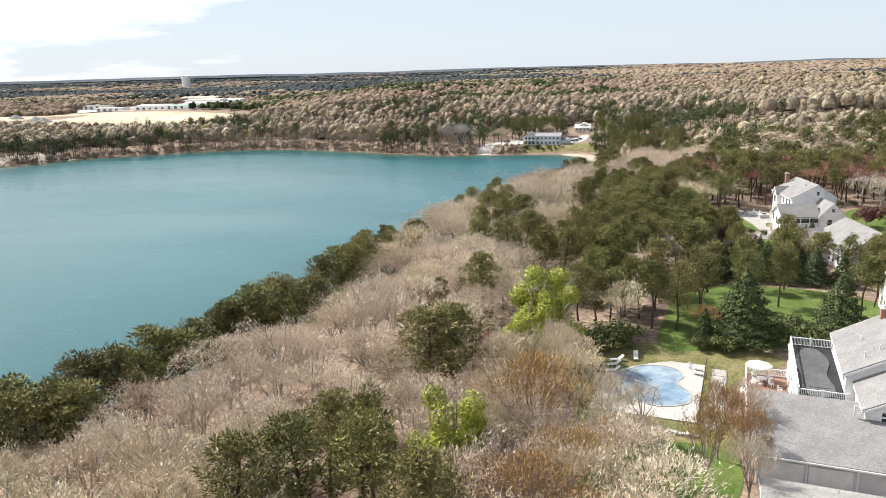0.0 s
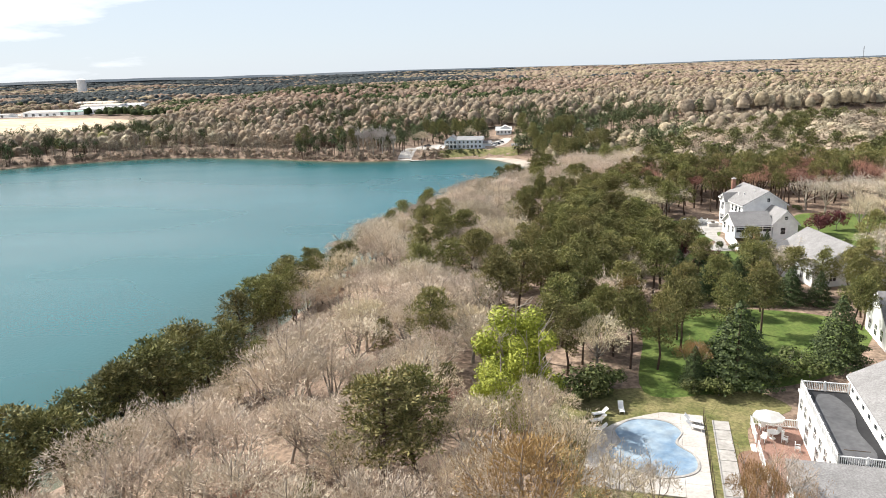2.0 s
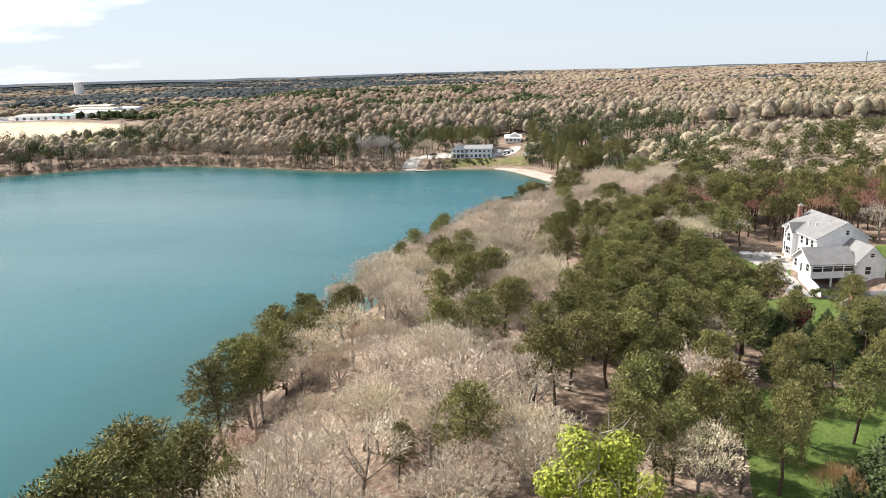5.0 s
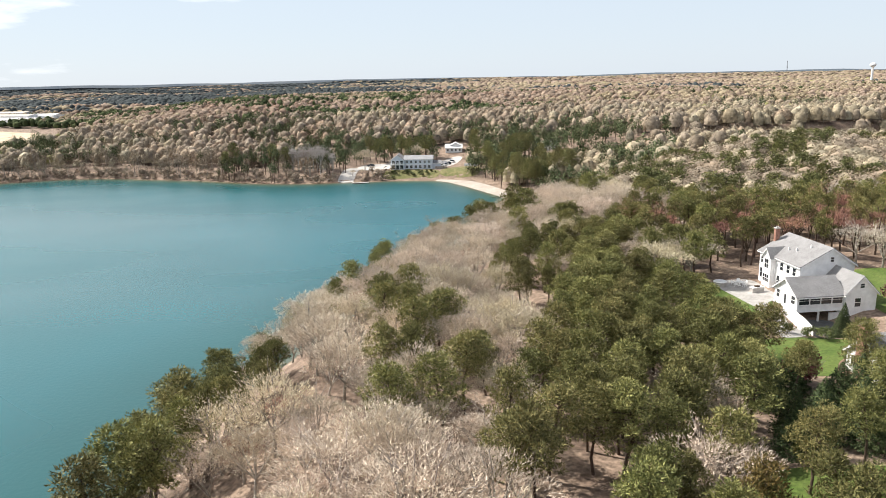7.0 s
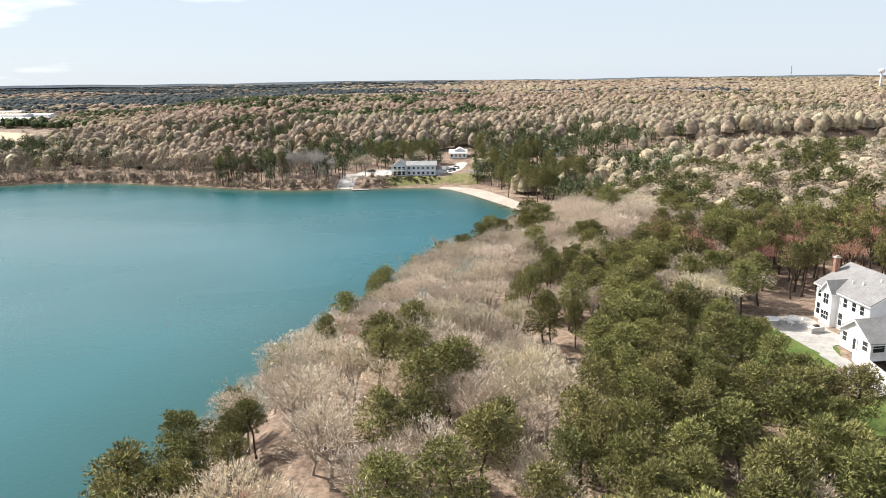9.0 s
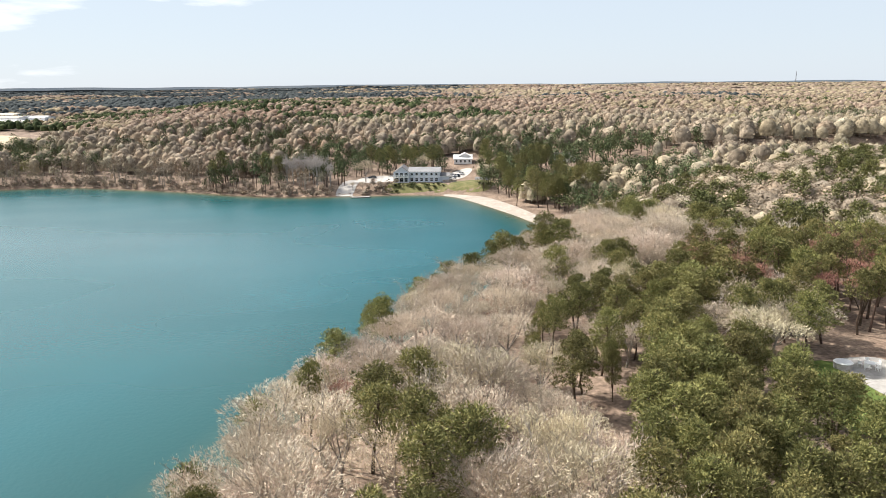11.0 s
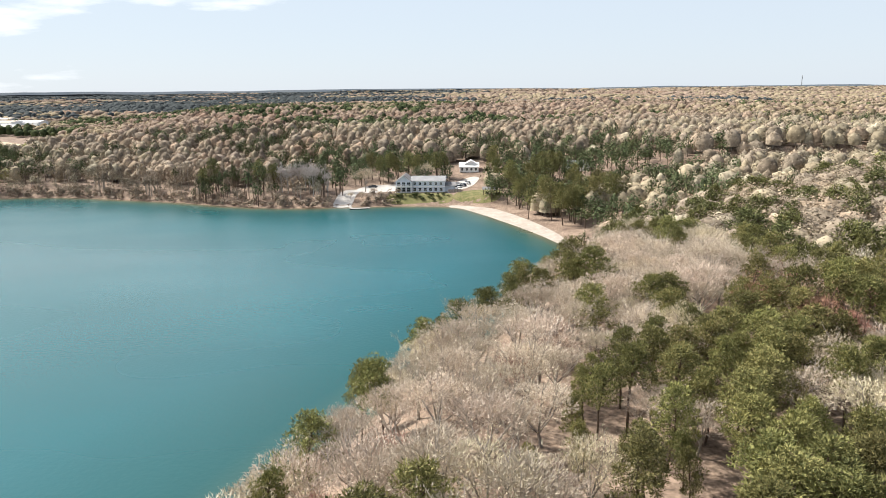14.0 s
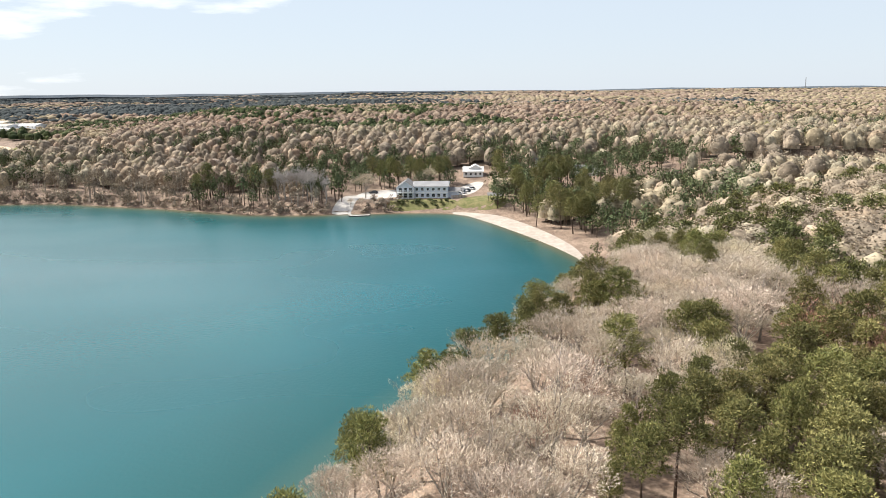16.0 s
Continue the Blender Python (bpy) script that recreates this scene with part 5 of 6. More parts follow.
def stuff(name, shapes, spots, mat, label, category, g, bark=None, smooth=False):
    """Many trees of one kind as one mesh. spots: x, y, height, width."""
    V, T, I, o = [], [], [], 0
    mats = TINTS.get(mat, [mat])
    zz = ground_z(spots[:, 0], spots[:, 1])
    for k, ((x, y, h, w), z) in enumerate(zip(spots, zz)):
        pick = int(g.integers(0, len(mats)))
        for slot, (v, t) in enumerate(shapes[k % len(shapes)]):
            a = g.uniform(0, 6.28)
            c, s = math.cos(a), math.sin(a)
            V.append(np.column_stack([(v[:, 0] * c - v[:, 1] * s) * w + x, (v[:, 0] * s + v[:, 1] * c) * w + y, v[:, 2] * h + z]).astype(np.float32))
            T.append(t + o)
            I.append(np.full(len(t), len(mats) if slot else pick))
            o += len(v)
    if not V:
        return
    me = mesh_from(name, np.concatenate(V), np.concatenate(T), mats + ([bark] if bark else []), np.concatenate(I), smooth)
    tagged(new(name, me), label, category, kind="stuff")


def unit(shape, part_only=False):
    """A tree's crown and wood scaled to height 1 and radius 1."""
    (wv, wt), (cv, ct) = shape
    h, r = cv[:, 2].max(), np.percentile(np.hypot(cv[:, 0], cv[:, 1]), 97)
    q = np.array([1 / r, 1 / r, 1 / h])
    return [(cv * q, ct)] if part_only else [(cv * q, ct), (wv * q, wt)]


def dome(seed, k, size, low=0.3, cone=0.0, lobes=5):
    """A far crown: flakes that face outward on a few overlapping lobes."""
    g = np.random.default_rng(seed)
    c = np.column_stack([g.uniform(-.5, .5, lobes), g.uniform(-.5, .5, lobes), g.uniform(low + 0.25, 0.68, lobes)])
    c[0] = (0, 0, 0.66)
    r = g.uniform(0.4, 0.6, lobes)
    j = g.integers(0, lobes, k)
    nrm = g.normal(size=(k, 3))
    nrm[:, 2] = np.abs(nrm[:, 2]) * 0.9 - 0.25
    nrm /= np.linalg.norm(nrm, axis=1, keepdims=True)
    p = c[j] + nrm * r[j][:, None] * np.array([1, 1, 0.55]) * g.uniform(0.85, 1.03, (k, 1))
    if cone:
        p[:, :2] *= (1.25 - cone * p[:, 2:3])
    v, t = flakes(p, nrm + g.normal(size=(k, 3)) * 0.25, g.uniform(0.7, 1.2, k) * size, g)
    c3 = np.repeat(p, 3, 0)
    return [(c3 + (v - c3) * np.array([1, 1, 0.42]), t)]


def mound(seed, n=9, rings=4):
    """A crown seen from far off: a lumpy, uneven dome."""
    g = np.random.default_rng(seed)
    lump = g.normal(size=(6, 3))
    lump /= np.linalg.norm(lump, axis=1, keepdims=True)
    amp = g.uniform(-0.25, 0.3, 6)
    V = []
    for i in range(rings):
        e = math.pi / 2 * (i / rings) - 0.35
        for k in range(n):
            a = 2 * math.pi * (k + 0.5 * (i % 2)) / n
            u = np.array([math.cos(e) * math.cos(a), math.cos(e) * math.sin(a), math.sin(e)])
            r = 1 + sum(am * math.exp(-6 * (1 - float(u @ q))) for am, q in zip(amp, lump)) + g.normal() * 0.06
            V.append((u[0] * r, u[1] * r, 0.38 + 0.6 * u[2] * r))
    V.append((g.normal() * 0.1, g.normal() * 0.1, 1.0))
    T = []
    for i in range(rings - 1):
        for k in range(n):
            a, c = i * n + k, i * n + (k + 1) % n
            T += [(a, c, c + n), (a, c + n, a + n)]
    for k in range(n):
        T.append(((rings - 1) * n + k, (rings - 1) * n + (k + 1) % n, rings * n))
    return [(np.array(V), np.array(T))]


def full_crown(seed, n, rings, k, size):
    """A crown at middle distance: a lumpy core under a fuzz of twig ends."""
    g = np.random.default_rng(seed)
    v, t = mound(seed, n, rings)[0]
    c = v[t].mean(1)
    nrm = np.cross(v[t[:, 1]] - v[t[:, 0]], v[t[:, 2]] - v[t[:, 0]])
    nrm /= np.linalg.norm(nrm, axis=1, keepdims=True) + 1e-9
    core = v * np.array([0.74, 0.74, 0.86])
    w = g.dirichlet((1, 1, 1), k)
    j = g.integers(0, len(t), k)
    p = (v[t[j]] * w[:, :, None]).sum(1) * g.uniform(0.84, 1.06, (k, 1))
    f = flakes(p, nrm[j] + g.normal(size=(k, 3)) * 0.6, g.uniform(0.6, 1.3, k) * size, g)
    c3 = np.repeat(p, 3, 0)
    trunk = tube([(0, 0, -0.03), (0.02, 0, 0.3), (0, 0.03, 0.6)], [0.055, 0.04, 0.02], 4)
    return [join([(core, t), (c3 + (f[0] - c3) * np.array([1, 1, 0.5]), f[1])]), trunk]


near_far = {"near": [unit(bare_tree(250 + i, 9, 4.2, 1500, 5, bud=1.2)) for i in range(5)], "bare": [full_crown(210 + i, 11, 5, 420, 0.085) for i in range(6)], "pine": [unit(pine_tree(230 + i, 12, 3.0, 1200, tuft=0.42)) for i in range(5)]}
x, y = scatter(5.5, -100, 200, 34, 350, rng)
x2, y2 = scatter(4.2, -10, 160, 95, 245, rng)
q = inside(PINES, x, y)
q2 = inside(PINES, x2, y2)
x, y = np.concatenate([x[~q], x2[q2]]), np.concatenate([y[~q], y2[q2]])
d = shore_distance(x, y)
keep = (d > 3.0 + 1.6 * (y > 150)) & (x < 0.80 * (y + 25)) & ~((y > 352) & (d < 30))
x, y, d = x[keep], y[keep], d[keep]
for poly in CLEAR:
    q = ~inside(poly, x, y)
    x, y, d = x[q], y[q], d[q]
taken = np.array([(a, c) for a, c, _ in PLANTED])
q = np.array([((taken - (a, c)) ** 2).sum(1).min() > 10.0 for a, c in zip(x, y)])
x, y, d = x[q], y[q], d[q]
mixn = vnoise(x, y, 26, 11)
in_pines = inside(PINES, x, y)
is_pine = (in_pines & (rng.uniform(size=x.size) < 0.82)) | (~in_pines & (y > 225) & (mixn > -0.1) & (rng.uniform(size=x.size) < 0.4)) | (~in_pines & (rng.uniform(size=x.size) < 0.03))
close = np.argsort(np.argsort(np.where(x < 75, np.where(y < 122, y + 0.4 * np.abs(x), y + 1.2 * d), 999)))
quota = {("bare", 0): 135, ("bud", 0): 95, ("red", 0): 6, ("pine", 0): 40, ("bare", 1): 145, ("bud", 1): 80, ("red", 1): 8, ("pine", 1): 75}      # to y = 122, and beyond
rest = {"grey": [], "bud": [], "red": [], "pine": []}
for i in np.argsort(close):
    a, c = float(x[i]), float(y[i])
    if is_pine[i]:
        k, h = "pine", rng.uniform(8.5, 12.0)
    else:
        tone = vnoise(a, c, 22, 4) + rng.normal() * 0.45
        k = "bud" if tone > 0.35 else ("red" if tone < -1.0 else "bare")
        h = rng.uniform(8.2, 10.8) if k != "red" else rng.uniform(5.5, 7)
    if k == "pine" and a > 40 and 150 < c < 188:
        h *= 0.6
    if d[i] < 30 and c < 122 and k != "pine":
        h *= 0.6
    elif k != "pine":
        h *= 0.62 + 0.38 * float(smoothstep(3, 17, d[i]))
    if quota.get((k, int(c > 122)), 0) > 0 and x[i] < 75:
        quota[k, int(c > 122)] -= 1
        K[k].plant(a, c, h, rng.uniform(0.9, 1.25) * (0.98 if is_pine[i] else 1.16))
    else:
        rest["grey" if k == "bare" else k].append((a, c, h, h * rng.uniform(0.5, 0.64) * (0.6 if k == "pine" else 1)))
for tone, mat, label in (("grey", "twig_grey", "leafless grey-brown woodland"), ("bud", "twig_bud", "woodland in pale yellowish bud"), ("red", "twig_red", "reddish budding thicket"), ("pine", "needle", "dark green pine woodland")):
    for reach in (True, False):
        spots = np.array([q for q in rest[tone] if (q[1] < 240) == reach])
        shape = "pine" if tone == "pine" else ("near" if reach else "bare")
        leaf = M[mat if reach or tone == "pine" else mat.replace("twig_", "far_")]
        if len(spots):
            stuff("woodland" if tone != "pine" else "pine_wood", near_far[shape], spots, leaf, label + (" on the slope above the lake" if reach else " on the hill beyond the houses"), "woodland", rng, M["pine_bark" if tone == "pine" else "bark"])

# woods beyond the lake, coarser with distance
bands = [(6.2, 345, 640, 10.5, 4.9), (7.6, 640, 1050, 9.0, 5.8), (11.5, 1050, 1700, 8.5, 7.2), (22, 1700, 2900, 8.5, 14), (42, 2900, 4800, 9, 27)]
detail = [(150, 0.15), (38, 0.36), (22, 0.44), (16, 0.5), (14, 0.55)]
for bi, ((step, y0, y1, hh, ww), (kk, size)) in enumerate(zip(bands, detail)):
    g = np.random.default_rng(50 + bi)
    x, y = scatter(step, -0.92 * y1 - 40, 0.92 * y1 + 40, y0, y1, g)
    az = np.arctan2(x, y - 60)
    keep = (np.arctan2(x - 5, y) > -0.68) & (az < 0.70)
    x, y = x[keep], y[keep]
    d = shore_distance(x, y)
    keep = d > 2.0
    keep &= ~((np.hypot((x - 22) / 34, (y - 462) / 24) < 1))                            # the lodge and its grounds
    keep &= ~((x > 20) & (y < 450) & (y > 350) & (d < 15))                               # the beach
    keep &= ~((x > -30) & (x < 45) & (y < 452) & (d < 9))
    keep &= ~(np.hypot((x - 52) / 13, (y - 500) / 26) < 1)                               # the lane and the house behind
    keep &= ~((((x + 400) / 190) ** 2 + ((y - 680) / 130) ** 2 < 1) & (d > 28))          # the sand pit
    keep &= ~((((x + 430) / 120) ** 2 + ((y - 900) / 110) ** 2 < 1))                     # the works
    keep &= ~(np.hypot(x - 166, y - 648) < 13)
    x, y, d = x[keep], y[keep], d[keep]
    nz = vnoise(x, y, 60 + y0 * 0.12, 21) + 0.6 * vnoise(x, y, 20 + y0 * 0.04, 22) + g.normal(size=x.size) * 0.35
    tone = vnoise(x, y, 45 + y0 * 0.1, 31) + g.normal(size=x.size) * 0.5
    grove = np.exp(-(((x - 80) / 30) ** 2 + ((y - 440) / 45) ** 2)) * 0.7 + 0.5 * np.exp(-((x - 40) / 130) ** 2) * (y < 900)
    az2 = np.arctan2(x, y)
    nz = nz + 0.4 * ((d < 45) & (x < 40))
    pine = nz + grove - 0.35 * smoothstep(90, 220, x) > ((0.68 if y0 < 600 else 0.55) if y0 < 1100 else (-0.6 + 2.2 * smoothstep(-0.05, 0.35, az2) + 1.2 * (1 - smoothstep(2000, 2500, y))))
    if y0 == 1050:          # dark pine country beyond the plateau
        pine |= (nz > -0.9 + 2.5 * smoothstep(-0.1, 0.25, az2)) & (y > 1200 + 150 * vnoise(x, y, 300, 8))
    lime = ~pine & (tone > 1.25) & (g.uniform(size=x.size) < 0.12)
    bud = ~pine & ~lime & (tone > 0.3)
    red = ~pine & (tone < -1.05)
    grey = ~pine & ~lime & ~bud & ~red
    H = hh * g.uniform(0.62, 1.15, x.size) * (0.8 + 0.2 * smoothstep(0, 14, d))
    W = ww * g.uniform(0.5, 1.35, x.size)
    for sel, mat, cone, label in ((grey, "far_grey", 0, "leafless grey-brown woodland"), (bud, "far_bud", 0, "woodland in pale yellowish bud"), (red, "far_red", 0, "reddish-brown budding woodland"),
                                  (lime, "far_lime", 0, "trees in yellow-green young leaf"), (pine, "far_pine", 0.35, "dark green pine woodland")):
        if not sel.any():
            continue
        S = np.column_stack([x, y, H * (1.08 if cone else 1), W * (0.8 if cone else 1)])[sel]
        # the distant pines get the needle colour with haze painted in
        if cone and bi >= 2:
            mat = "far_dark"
        barkm = M["pine_bark"] if cone else M["bark"]
        if bi == 0:
            bank = (d[sel] < 26) & (S[:, 0] < 30)          # trees at the water, seen with their trunks
            trunks = [[(dome(380 + i, 150, 0.15, 0.2, cone, 8))[0], join([tube([(a1, a2, 0), (a1 * 1.3, a2 * 1.2, 0.45), (a1 * 1.6, a2 * 1.5, 0.85)], [0.04, 0.03, 0.012], 4) for a1, a2 in ((0.1, 0.1), (-0.3, 0.05), (0.2, -0.3), (-0.1, 0.4))])] for i in range(5)]
            if bank.any():
                stuff("pine_wood" if cone else "woodland", trunks if cone else trunks[:1] + [dome(390 + i, 190, 0.12, 0.0, 0, 9) + [tube([(0, 0, 0), (0.03, 0, 0.4), (0, 0.04, 0.8)], [0.035, 0.025, 0.01], 4)] for i in range(5)], S[bank] * np.array([1, 1, 1.22, 0.85]), M[mat], label + " along the far shore", "woodland", g, barkm)
            S = S[~bank]
            sh = [dome(300 + i, kk, size, 0.1, cone, 7) + [tube([(0, 0, 0), (0.02, 0, 0.5), (0, 0.03, 0.8)], [0.055, 0.04, 0.02], 3)] for i in range(5)] if cone else [full_crown(300 + i, 8, 4, 110, 0.12) for i in range(7)]
        else:
            nn, rr = ((7, 3), (6, 3), (6, 2), (5, 2))[bi - 1]
            if mat != "far_dark":
                mat = mat.replace("far_", "mound_")
            sh = [full_crown(320 + i, nn, rr, 26, 0.2)[:1] if bi == 1 else mound(320 + i + 10 * bi, nn, rr) for i in range(7)]
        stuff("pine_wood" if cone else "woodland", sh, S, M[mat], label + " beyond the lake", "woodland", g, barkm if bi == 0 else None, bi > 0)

# low brush along the far shore
g = np.random.default_rng(77)
x, y = scatter(2.6, -330, 12, 430, 512, g)
d = shore_distance(x, y)
q = (d > 0.4) & (d < 9) & ~((x > -18) & (x < -4))
S = np.column_stack([x, y, g.uniform(1.8, 4.2, x.size), g.uniform(1.4, 2.4, x.size)])[q]
shrubs = [dome(500 + i, 46, 0.34, 0.0, 0, 5) for i in range(4)]
stuff("brush", shrubs, S[::2], M["far_grey"], "leafless grey brush along the far shore", "brush", g)
stuff("brush", shrubs, S[1::3], M["far_red"], "russet brush along the far shore", "brush", g)

# the woods go on behind and beside
x, y = scatter(8.0, -90, 240, -130, 240, g)
d = shore_distance(x, y)
q = (d > 4) & ((y < 32) | (x > 0.80 * (y + 25) + 3)) & ~((x > 20) & (x < 62) & (y > 36) & (y < 100))
for poly in CLEAR:
    q &= ~inside(poly, x, y)
S = np.column_stack([x, y, g.uniform(8, 11, x.size), g.uniform(3.6, 5, x.size)])[q]
back = [dome(540 + i, 90, 0.2, 0.1, 0, 6) + [tube([(0, 0, 0), (0.02, 0, 0.5), (0, 0.03, 0.8)], [0.055, 0.04, 0.02], 4)] for i in range(4)]
stuff("woodland", back, S[::2], M["far_grey"], "leafless grey-brown woodland beside the houses", "woodland", g, M["bark"])
stuff("pine_wood", back, S[1::2], M["far_pine"], "dark green pine woodland beside the houses", "woodland", g, M["pine_bark"])

# ---- the far shore ----
dock = thing("dock", "pale wooden floating dock at the boat ramp", "dock", "", pose(-8.4, 438.6, 0, 0, 0, 6))
for i in range(20):
    part("plank", boxes((i * 0.44, i * 0.44 + 0.42, 0, 2.2, 0.34, 0.42)), M["pavers"], dock)
for i in range(5):
    part("gangway_plank", boxes((0.0, 1.3, 2.3 + i * 1.4, 3.62 + i * 1.4, 0.34, 0.42)), M["pavers"], dock)
part("float", boxes((0.1, 8.7, 0.15, 2.05, -0.3, 0.34)), M["asphalt"], dock)
for xx, yy in ((0.1, 0.1), (8.7, 0.1), (8.7, 2.1), (0.1, 8.8)):
    part("pile", boxes((xx - 0.08, xx + 0.08, yy - 0.08, yy + 0.08, -2.5, 0.95)), M["bark"], dock)
sx, sy = 54.5, 446.0
shelter = thing("picnic_shelter", "open picnic shelter with a dark low roof", "shelter", "", pose(sx, sy, gz(sx, sy), 0, 0, -8))
for xx in (-3, 3):
    for yy in (-2, 2):
        part("post", boxes((xx - 0.1, xx + 0.1, yy - 0.1, yy + 0.1, -0.3, 2.3)), M["pine_bark"], shelter)
for s in (-1, 1):
    bm = bmesh.new()
    for xx in (-3.6, 3.6):
        for yy, zz in ((s * 2.8, 2.2), (0, 3.1)):
            for dz in (0, 0.12):
                bm.verts.new((xx, yy, zz + dz))
    bmesh.ops.convex_hull(bm, input=bm.verts[:])
    part("roof", bm, M["dark_shingle"], shelter)
part("bench", boxes((-2, 2, -0.2, 0.2, 0, 0.45)), M["bark"], shelter)


def car(x, y, turn, colour, label):
    c = thing("car", label, "car", "cars by the lodge", pose(x, y, gz(x, y) + 0.08, 0, 0, turn))
    bm = boxes((-0.88, 0.88, -2.2, 2.2, 0.3, 0.85), bevel=0.12)
    part("body", bm, colour, c)
    bm = bmesh.new()
    for yy, zz, w in ((-1.7, 0.85, 0.8), (1.1, 0.85, 0.8), (-1.2, 1.42, 0.66), (0.4, 1.42, 0.66)):
        for s in (-1, 1):
            bm.verts.new((s * w, yy, zz))
    bmesh.ops.convex_hull(bm, input=bm.verts[:])
    part("cabin", bm, M["glass"], c)
    part("car_roof", boxes((-0.64, 0.64, -1.15, 0.38, 1.41, 1.46), bevel=0.02), colour, c)
    for sx2 in (-0.8, 0.8):
        for sy2 in (-1.35, 1.35):
            bm = bmesh.new()
            bmesh.ops.create_cone(bm, cap_ends=True, segments=14, radius1=0.32, radius2=0.32, depth=0.2, matrix=Matrix.Translation((sx2, sy2, 0.32)) @ Matrix.Rotation(math.pi / 2, 4, "Y"))
            part("wheel", bm, M["asphalt"], c)


silver = material("silver_paint", (0.45, 0.46, 0.48), (0.5, 0.5, 0.52), 0.3, 0.4)
dark_paint = material("dark_paint", (0.03, 0.035, 0.045), (0.04, 0.045, 0.055), 0.25, 0.4)
for x, y, a, m2, lb in ((43, 470, 30, silver, "silver car parked beside the lodge lane"), (45.5, 474, 35, dark_paint, "dark car parked beside the lodge lane"), (40.5, 466, 25, M["white"], "white car parked beside the lodge lane"), (48.5, 480, 35, silver, "silver car parked beside the lodge lane"), (2.0, 476, 80, dark_paint, "dark car parked in the lodge yard")):
    car(x, y, a, m2, lb)
retain = thing("board_fence", "dark board fence beside the lodge", "fence", "", pose(36.2, 455.5, gz(38, 456), 0, 0, -4))
for i in range(10):
    part("board", boxes((i * 0.62, i * 0.62 + 0.6, 0, 0.06, -0.3, 1.3)), M["bark"], retain)

# boulders at the end of the beach
g = np.random.default_rng(3)
for i, (x, y, r) in enumerate(((66.5, 340, 1.3), (65.0, 337.5, 0.9), (67.5, 336.5, 1.1), (64.6, 343, 0.6), (63.4, 333, 0.8), (66, 345, 0.5))):
    bm = bmesh.new()
    bmesh.ops.create_icosphere(bm, subdivisions=2, radius=r)
    for v in bm.verts:
        v.co *= 0.8 + 0.28 * noise.noise(v.co * (1.1 / r) + Vector((i * 7, 0, 0)))
        v.co.z *= 0.65
    ob = tagged(part("boulder", bm, M["pavers"]), "pale rounded boulder at the water's edge", "boulder", "boulders on the shore")
    ob.matrix_world = pose(x, y, max(gz(x, y), 0) + r * 0.15)

# groves behind the beach and beside the lodge
K["tallpine"] = Kind("tall_pine_tree", "tall pine with a bare trunk behind the beach", "pine tree", [pine_tree(400 + i, 15, 3.4, 2200, low=0.45, tuft=0.34) for i in range(3)], M["pine_bark"], M["needle"], "pines behind the beach")
for i in range(46):
    x, y = 56 + g.uniform(0, 42), 376 + g.uniform(0, 90)
    if shore_distance(np.array([x]), np.array([y]))[0] > 8.5 and not (48 < x < 62 and 438 < y < 455):
        K["tallpine"].plant(x, y, g.uniform(11.5, 16), g.uniform(0.9, 1.2))
for x, y, h in ((6, 488, 15), (10, 492, 16), (15, 490, 14), (20, 493, 16), (25, 490, 15), (30, 494, 14), (34, 490, 16), (62, 470, 14), (60, 482, 15), (64, 492, 16), (2, 496, 15), (40, 496, 14), (-44, 468, 14), (-52, 474, 15), (-72, 482, 16), (-78, 478, 13)):
    K["tallpine"].plant(x, y, h, 1.0, "tall dark pine behind the lodge")
K["bud"].plant(-1.5, 462, 12.5, 1.15, "pale golden budding tree beside the lodge")
K["bud"].plant(29, 488, 12.0, 0.9, "pale golden budding tree beside the lodge")
for x, y in ((-3, 452), (0, 451), (3, 450), (5, 452), (7, 450), (2, 454), (-8, 452)):
    K["bare"].plant(x, y, 4.5, 1.1, "low leafless shrub on the lake bank")
K["birch"] = Kind("birch_tree", "slender pale grey leafless tree on the far shore", "tree", [bare_tree(420 + i, 15, 3.0, 1500) for i in range(2)], M["pavers"], material("pale_twigs", None, rough=0.9, island=((0.34, 0.30, 0.28), (0.60, 0.55, 0.52)), spec=0.1), "pale trees on the far shore")
for i in range(16):
    K["birch"].plant(-28 + g.uniform(-16, 10), 462 + g.uniform(-6, 12), g.uniform(13, 16), 0.9)

for i in range(26):
    x, y = 9 + g.uniform(0, 27), 447.5 + g.uniform(0, 6)
    K["shrub"].plant(x, y, g.uniform(0.8, 1.7), 1.2, "olive-green bush on the bank below the lodge")

# small houses in the woods
for x, y, a in ((161, 652, -10), (52, 640, 12), (64, 655, 5), (96, 470, -15), (86, 500, 20)):
    hs = thing("house", "small pale house half hidden in the woods", "house", "houses in the woods", pose(x, y, gz(x, y), 0, 0, a))
    gable_house(hs, 0, 11, 0, 8, -0.5, 3.6, 6.0, "x", M["siding"], M["dark_shingle"])
    for i in range(3):
        window(hs, 2 + i * 3.4, 0, 1.0, 1.2, 1.4, "-y", 0)

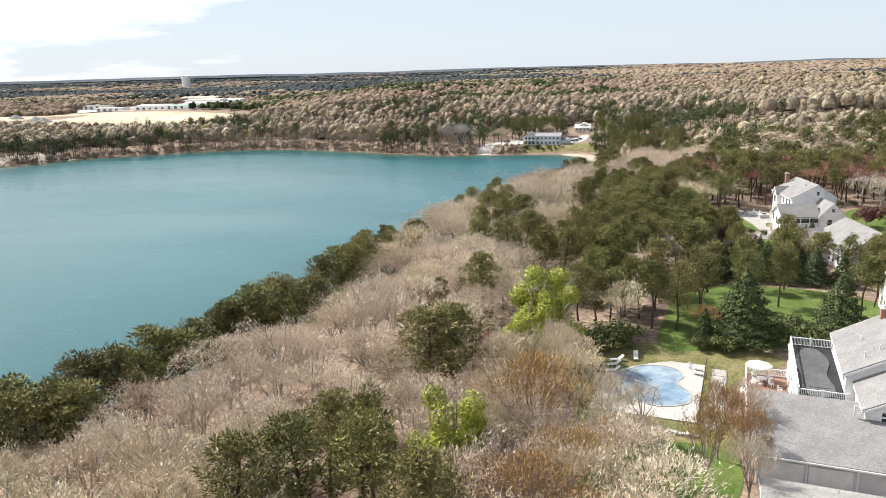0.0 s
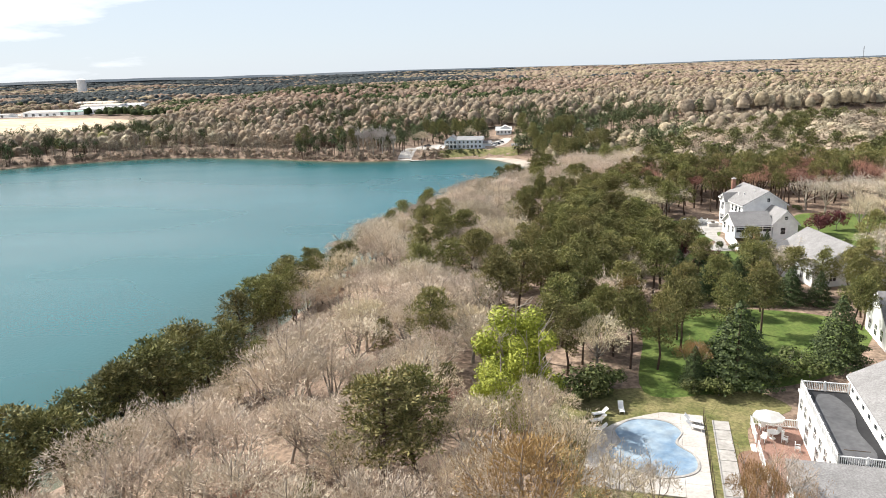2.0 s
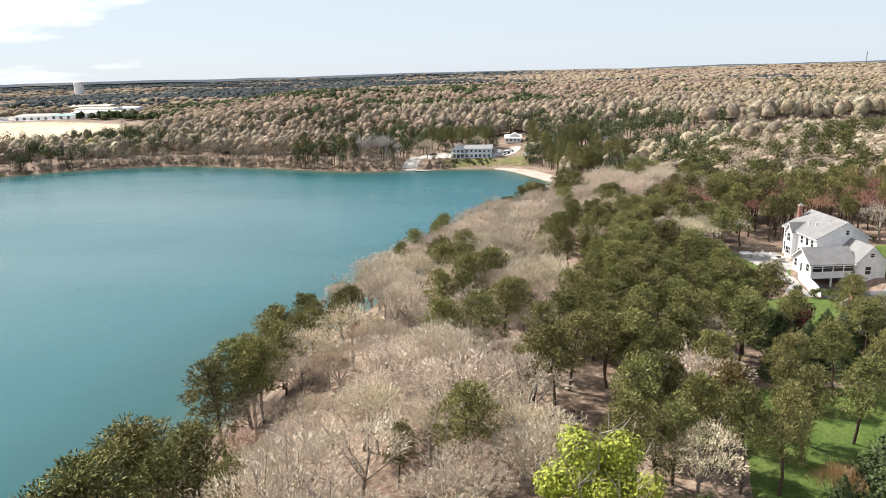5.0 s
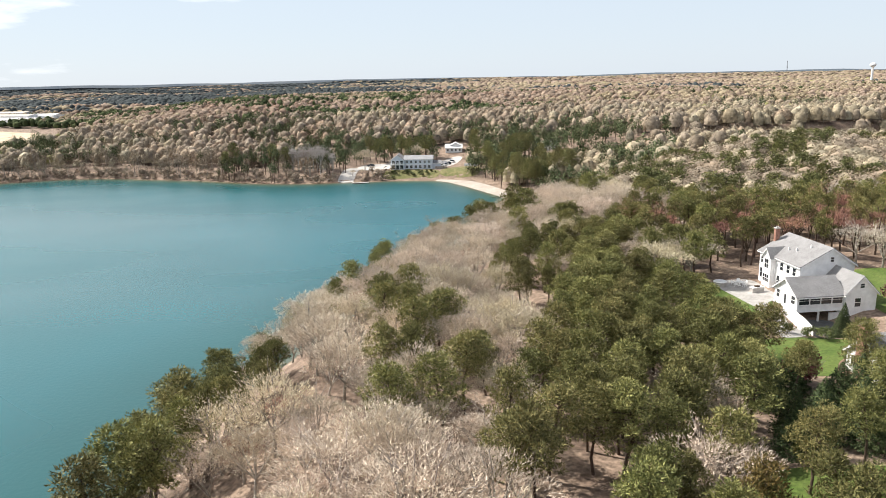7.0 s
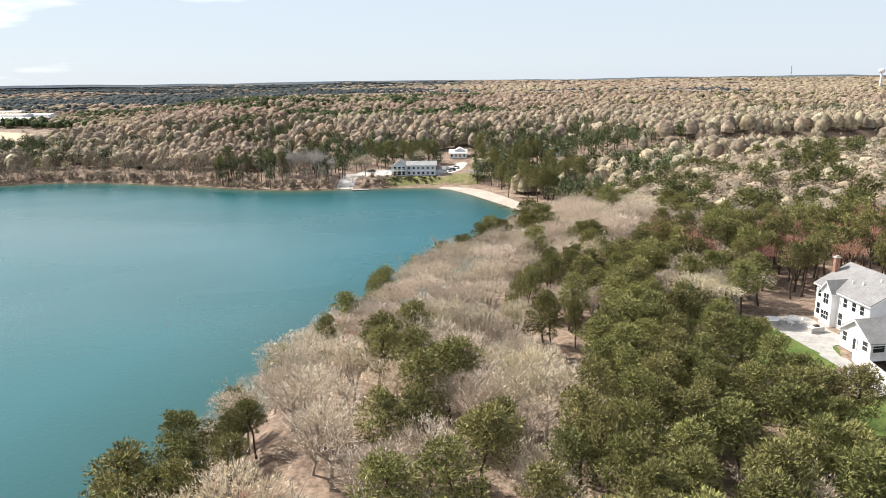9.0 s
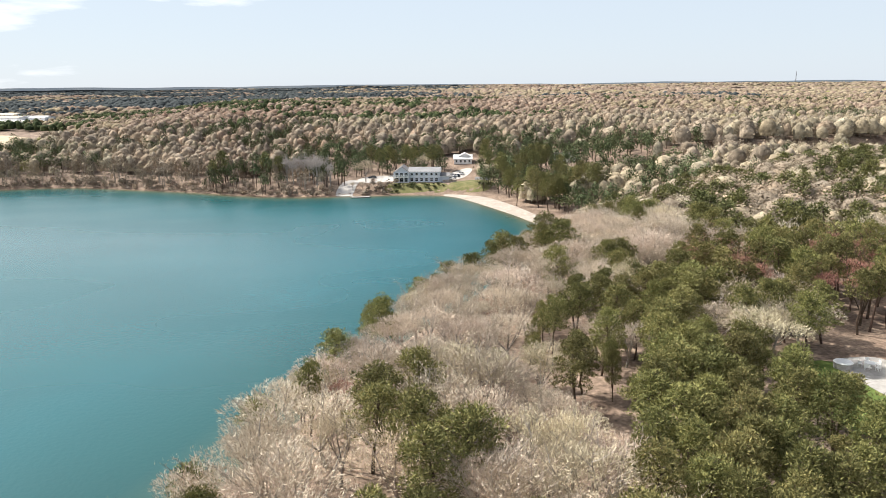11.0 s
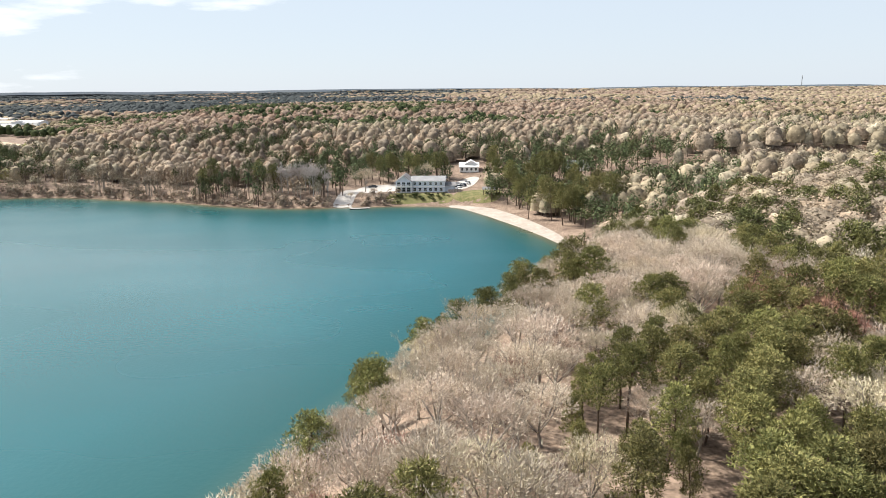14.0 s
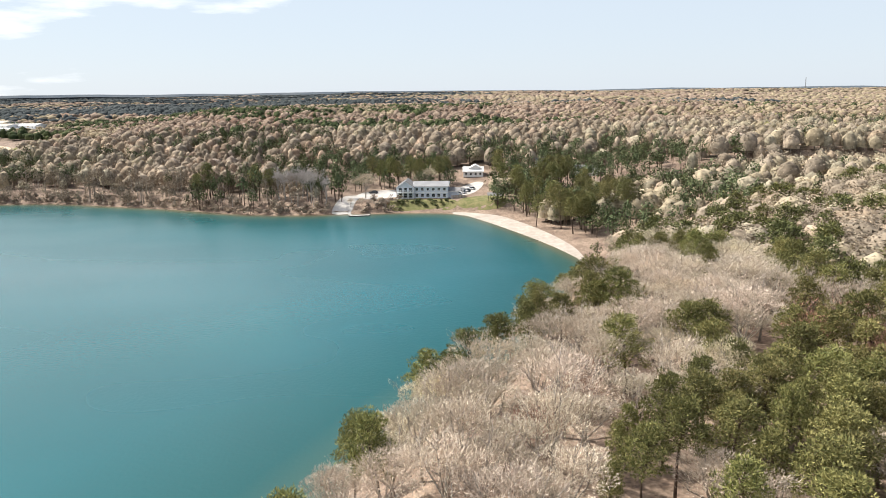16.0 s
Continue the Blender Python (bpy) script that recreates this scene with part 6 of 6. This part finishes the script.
# the works: long low sheds, pale roofs
green_roof = material("green_roof", (0.16, 0.30, 0.25), (0.22, 0.36, 0.30), 0.7, 0.1)
tan_roof = material("tan_roof", (0.42, 0.36, 0.30), (0.50, 0.44, 0.38), 0.8, 0.1)
for x, y, w, dd, h, a, m2 in ((-445, 850, 60, 16, 6, -14, M["pavers"]), (-400, 838, 34, 14, 5, -14, green_roof), (-470, 905, 50, 20, 7, -14, M["pavers"]), (-420, 930, 60, 22, 7, -14, M["white"]), (-380, 900, 40, 18, 6, -14, M["pavers"]),
                              (-440, 980, 56, 24, 8, -14, tan_roof), (-500, 860, 40, 14, 5, -14, M["pavers"]), (-400, 985, 40, 20, 8, -14, M["white"]), (-470, 1030, 60, 24, 8, -14, tan_roof), (-540, 900, 36, 16, 5, -14, M["dark_shingle"])):
    sh = thing("industrial_shed", "long low works shed with a pale roof", "shed", "works sheds", pose(x, y, gz(x, y), 0, 0, a))
    gable_house(sh, 0, w, 0, dd, -1, h * 0.8, h, "x", M["siding"], m2, 0.5)
    for i in range(int(w / 9)):
        part("bay_door", boxes((3 + i * 9, 6.5 + i * 9, -0.15, 0, 0, 3.6)), M["asphalt"], sh)
for x, y in ((-470, 700), (-455, 690), (-500, 712)):
    pile = bmesh.new()
    bmesh.ops.create_cone(pile, cap_ends=True, segments=16, radius1=9, radius2=1.0, depth=4.5)
    tagged(part("gravel_heap", pile, M["dark_shingle"]), "dark gravel heap in the sand pit", "gravel heap", "gravel heaps").matrix_world = pose(x, y, gz(x, y) + 2.2)

# water towers and the mast on the skyline
tx, ty = -850.0, 1900.0
wt = thing("water_tower", "broad white cylindrical water tower above the woods", "water tower", "", pose(tx, ty, gz(tx, ty)))
bm = bmesh.new()
bmesh.ops.create_cone(bm, cap_ends=True, segments=32, radius1=11, radius2=11, depth=34, matrix=Matrix.Translation((0, 0, 17)))
part("tank", bm, M["white"], wt)
bm = bmesh.new()
bmesh.ops.create_cone(bm, cap_ends=True, segments=32, radius1=11.2, radius2=2, depth=2.4, matrix=Matrix.Translation((0, 0, 35.2)))
part("tank_roof", bm, M["white"], wt)
tx, ty = 947.0, 1358.0
wt2 = thing("water_tower", "white water tower with a ball tank on the skyline", "water tower", "", pose(tx, ty, gz(tx, ty)))
bm = bmesh.new()
bmesh.ops.create_uvsphere(bm, u_segments=20, v_segments=12, radius=5.6, matrix=Matrix.Translation((0, 0, 35.5)) @ Matrix.Diagonal((1, 1, 0.75, 1)))
part("tank", bm, M["white"], wt2, smooth=True)
bm = bmesh.new()
bmesh.ops.create_cone(bm, cap_ends=True, segments=16, radius1=2.4, radius2=1.7, depth=33, matrix=Matrix.Translation((0, 0, 16.5)))
part("stem", bm, M["white"], wt2)
tx, ty = 2372.0, 4004.0
mast = thing("radio_mast", "thin lattice radio mast on the skyline", "mast", "", pose(tx, ty, gz(tx, ty)))
for xx, yy in ((-1.4, -1), (1.4, -1), (0, 1.4)):
    part("leg", boxes((xx - 0.5, xx + 0.5, yy - 0.5, yy + 0.5, 0, 68)), M["asphalt"], mast)
for i in range(13):
    part("brace", boxes((-1.6, 1.6, -1.2, 1.5, i * 5.2, i * 5.2 + 0.5)), M["asphalt"], mast)

# distant hills that close the view, aerial haze painted into their blue-grey colour
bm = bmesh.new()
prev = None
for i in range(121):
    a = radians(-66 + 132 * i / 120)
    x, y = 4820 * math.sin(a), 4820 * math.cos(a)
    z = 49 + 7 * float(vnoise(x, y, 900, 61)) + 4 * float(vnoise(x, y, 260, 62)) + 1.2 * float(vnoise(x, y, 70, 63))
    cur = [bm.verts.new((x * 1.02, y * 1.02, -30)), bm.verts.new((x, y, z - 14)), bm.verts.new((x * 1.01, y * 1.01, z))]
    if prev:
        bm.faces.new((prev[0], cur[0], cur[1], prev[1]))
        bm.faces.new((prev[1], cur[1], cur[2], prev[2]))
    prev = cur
tagged(part("backdrop", bm, material("hazed_hills", (0.055, 0.075, 0.10), (0.10, 0.115, 0.13), 1.0, 0.002, detail=4)), "wooded hills on the far skyline, haze painted in blue-grey", "hills", kind="structure")
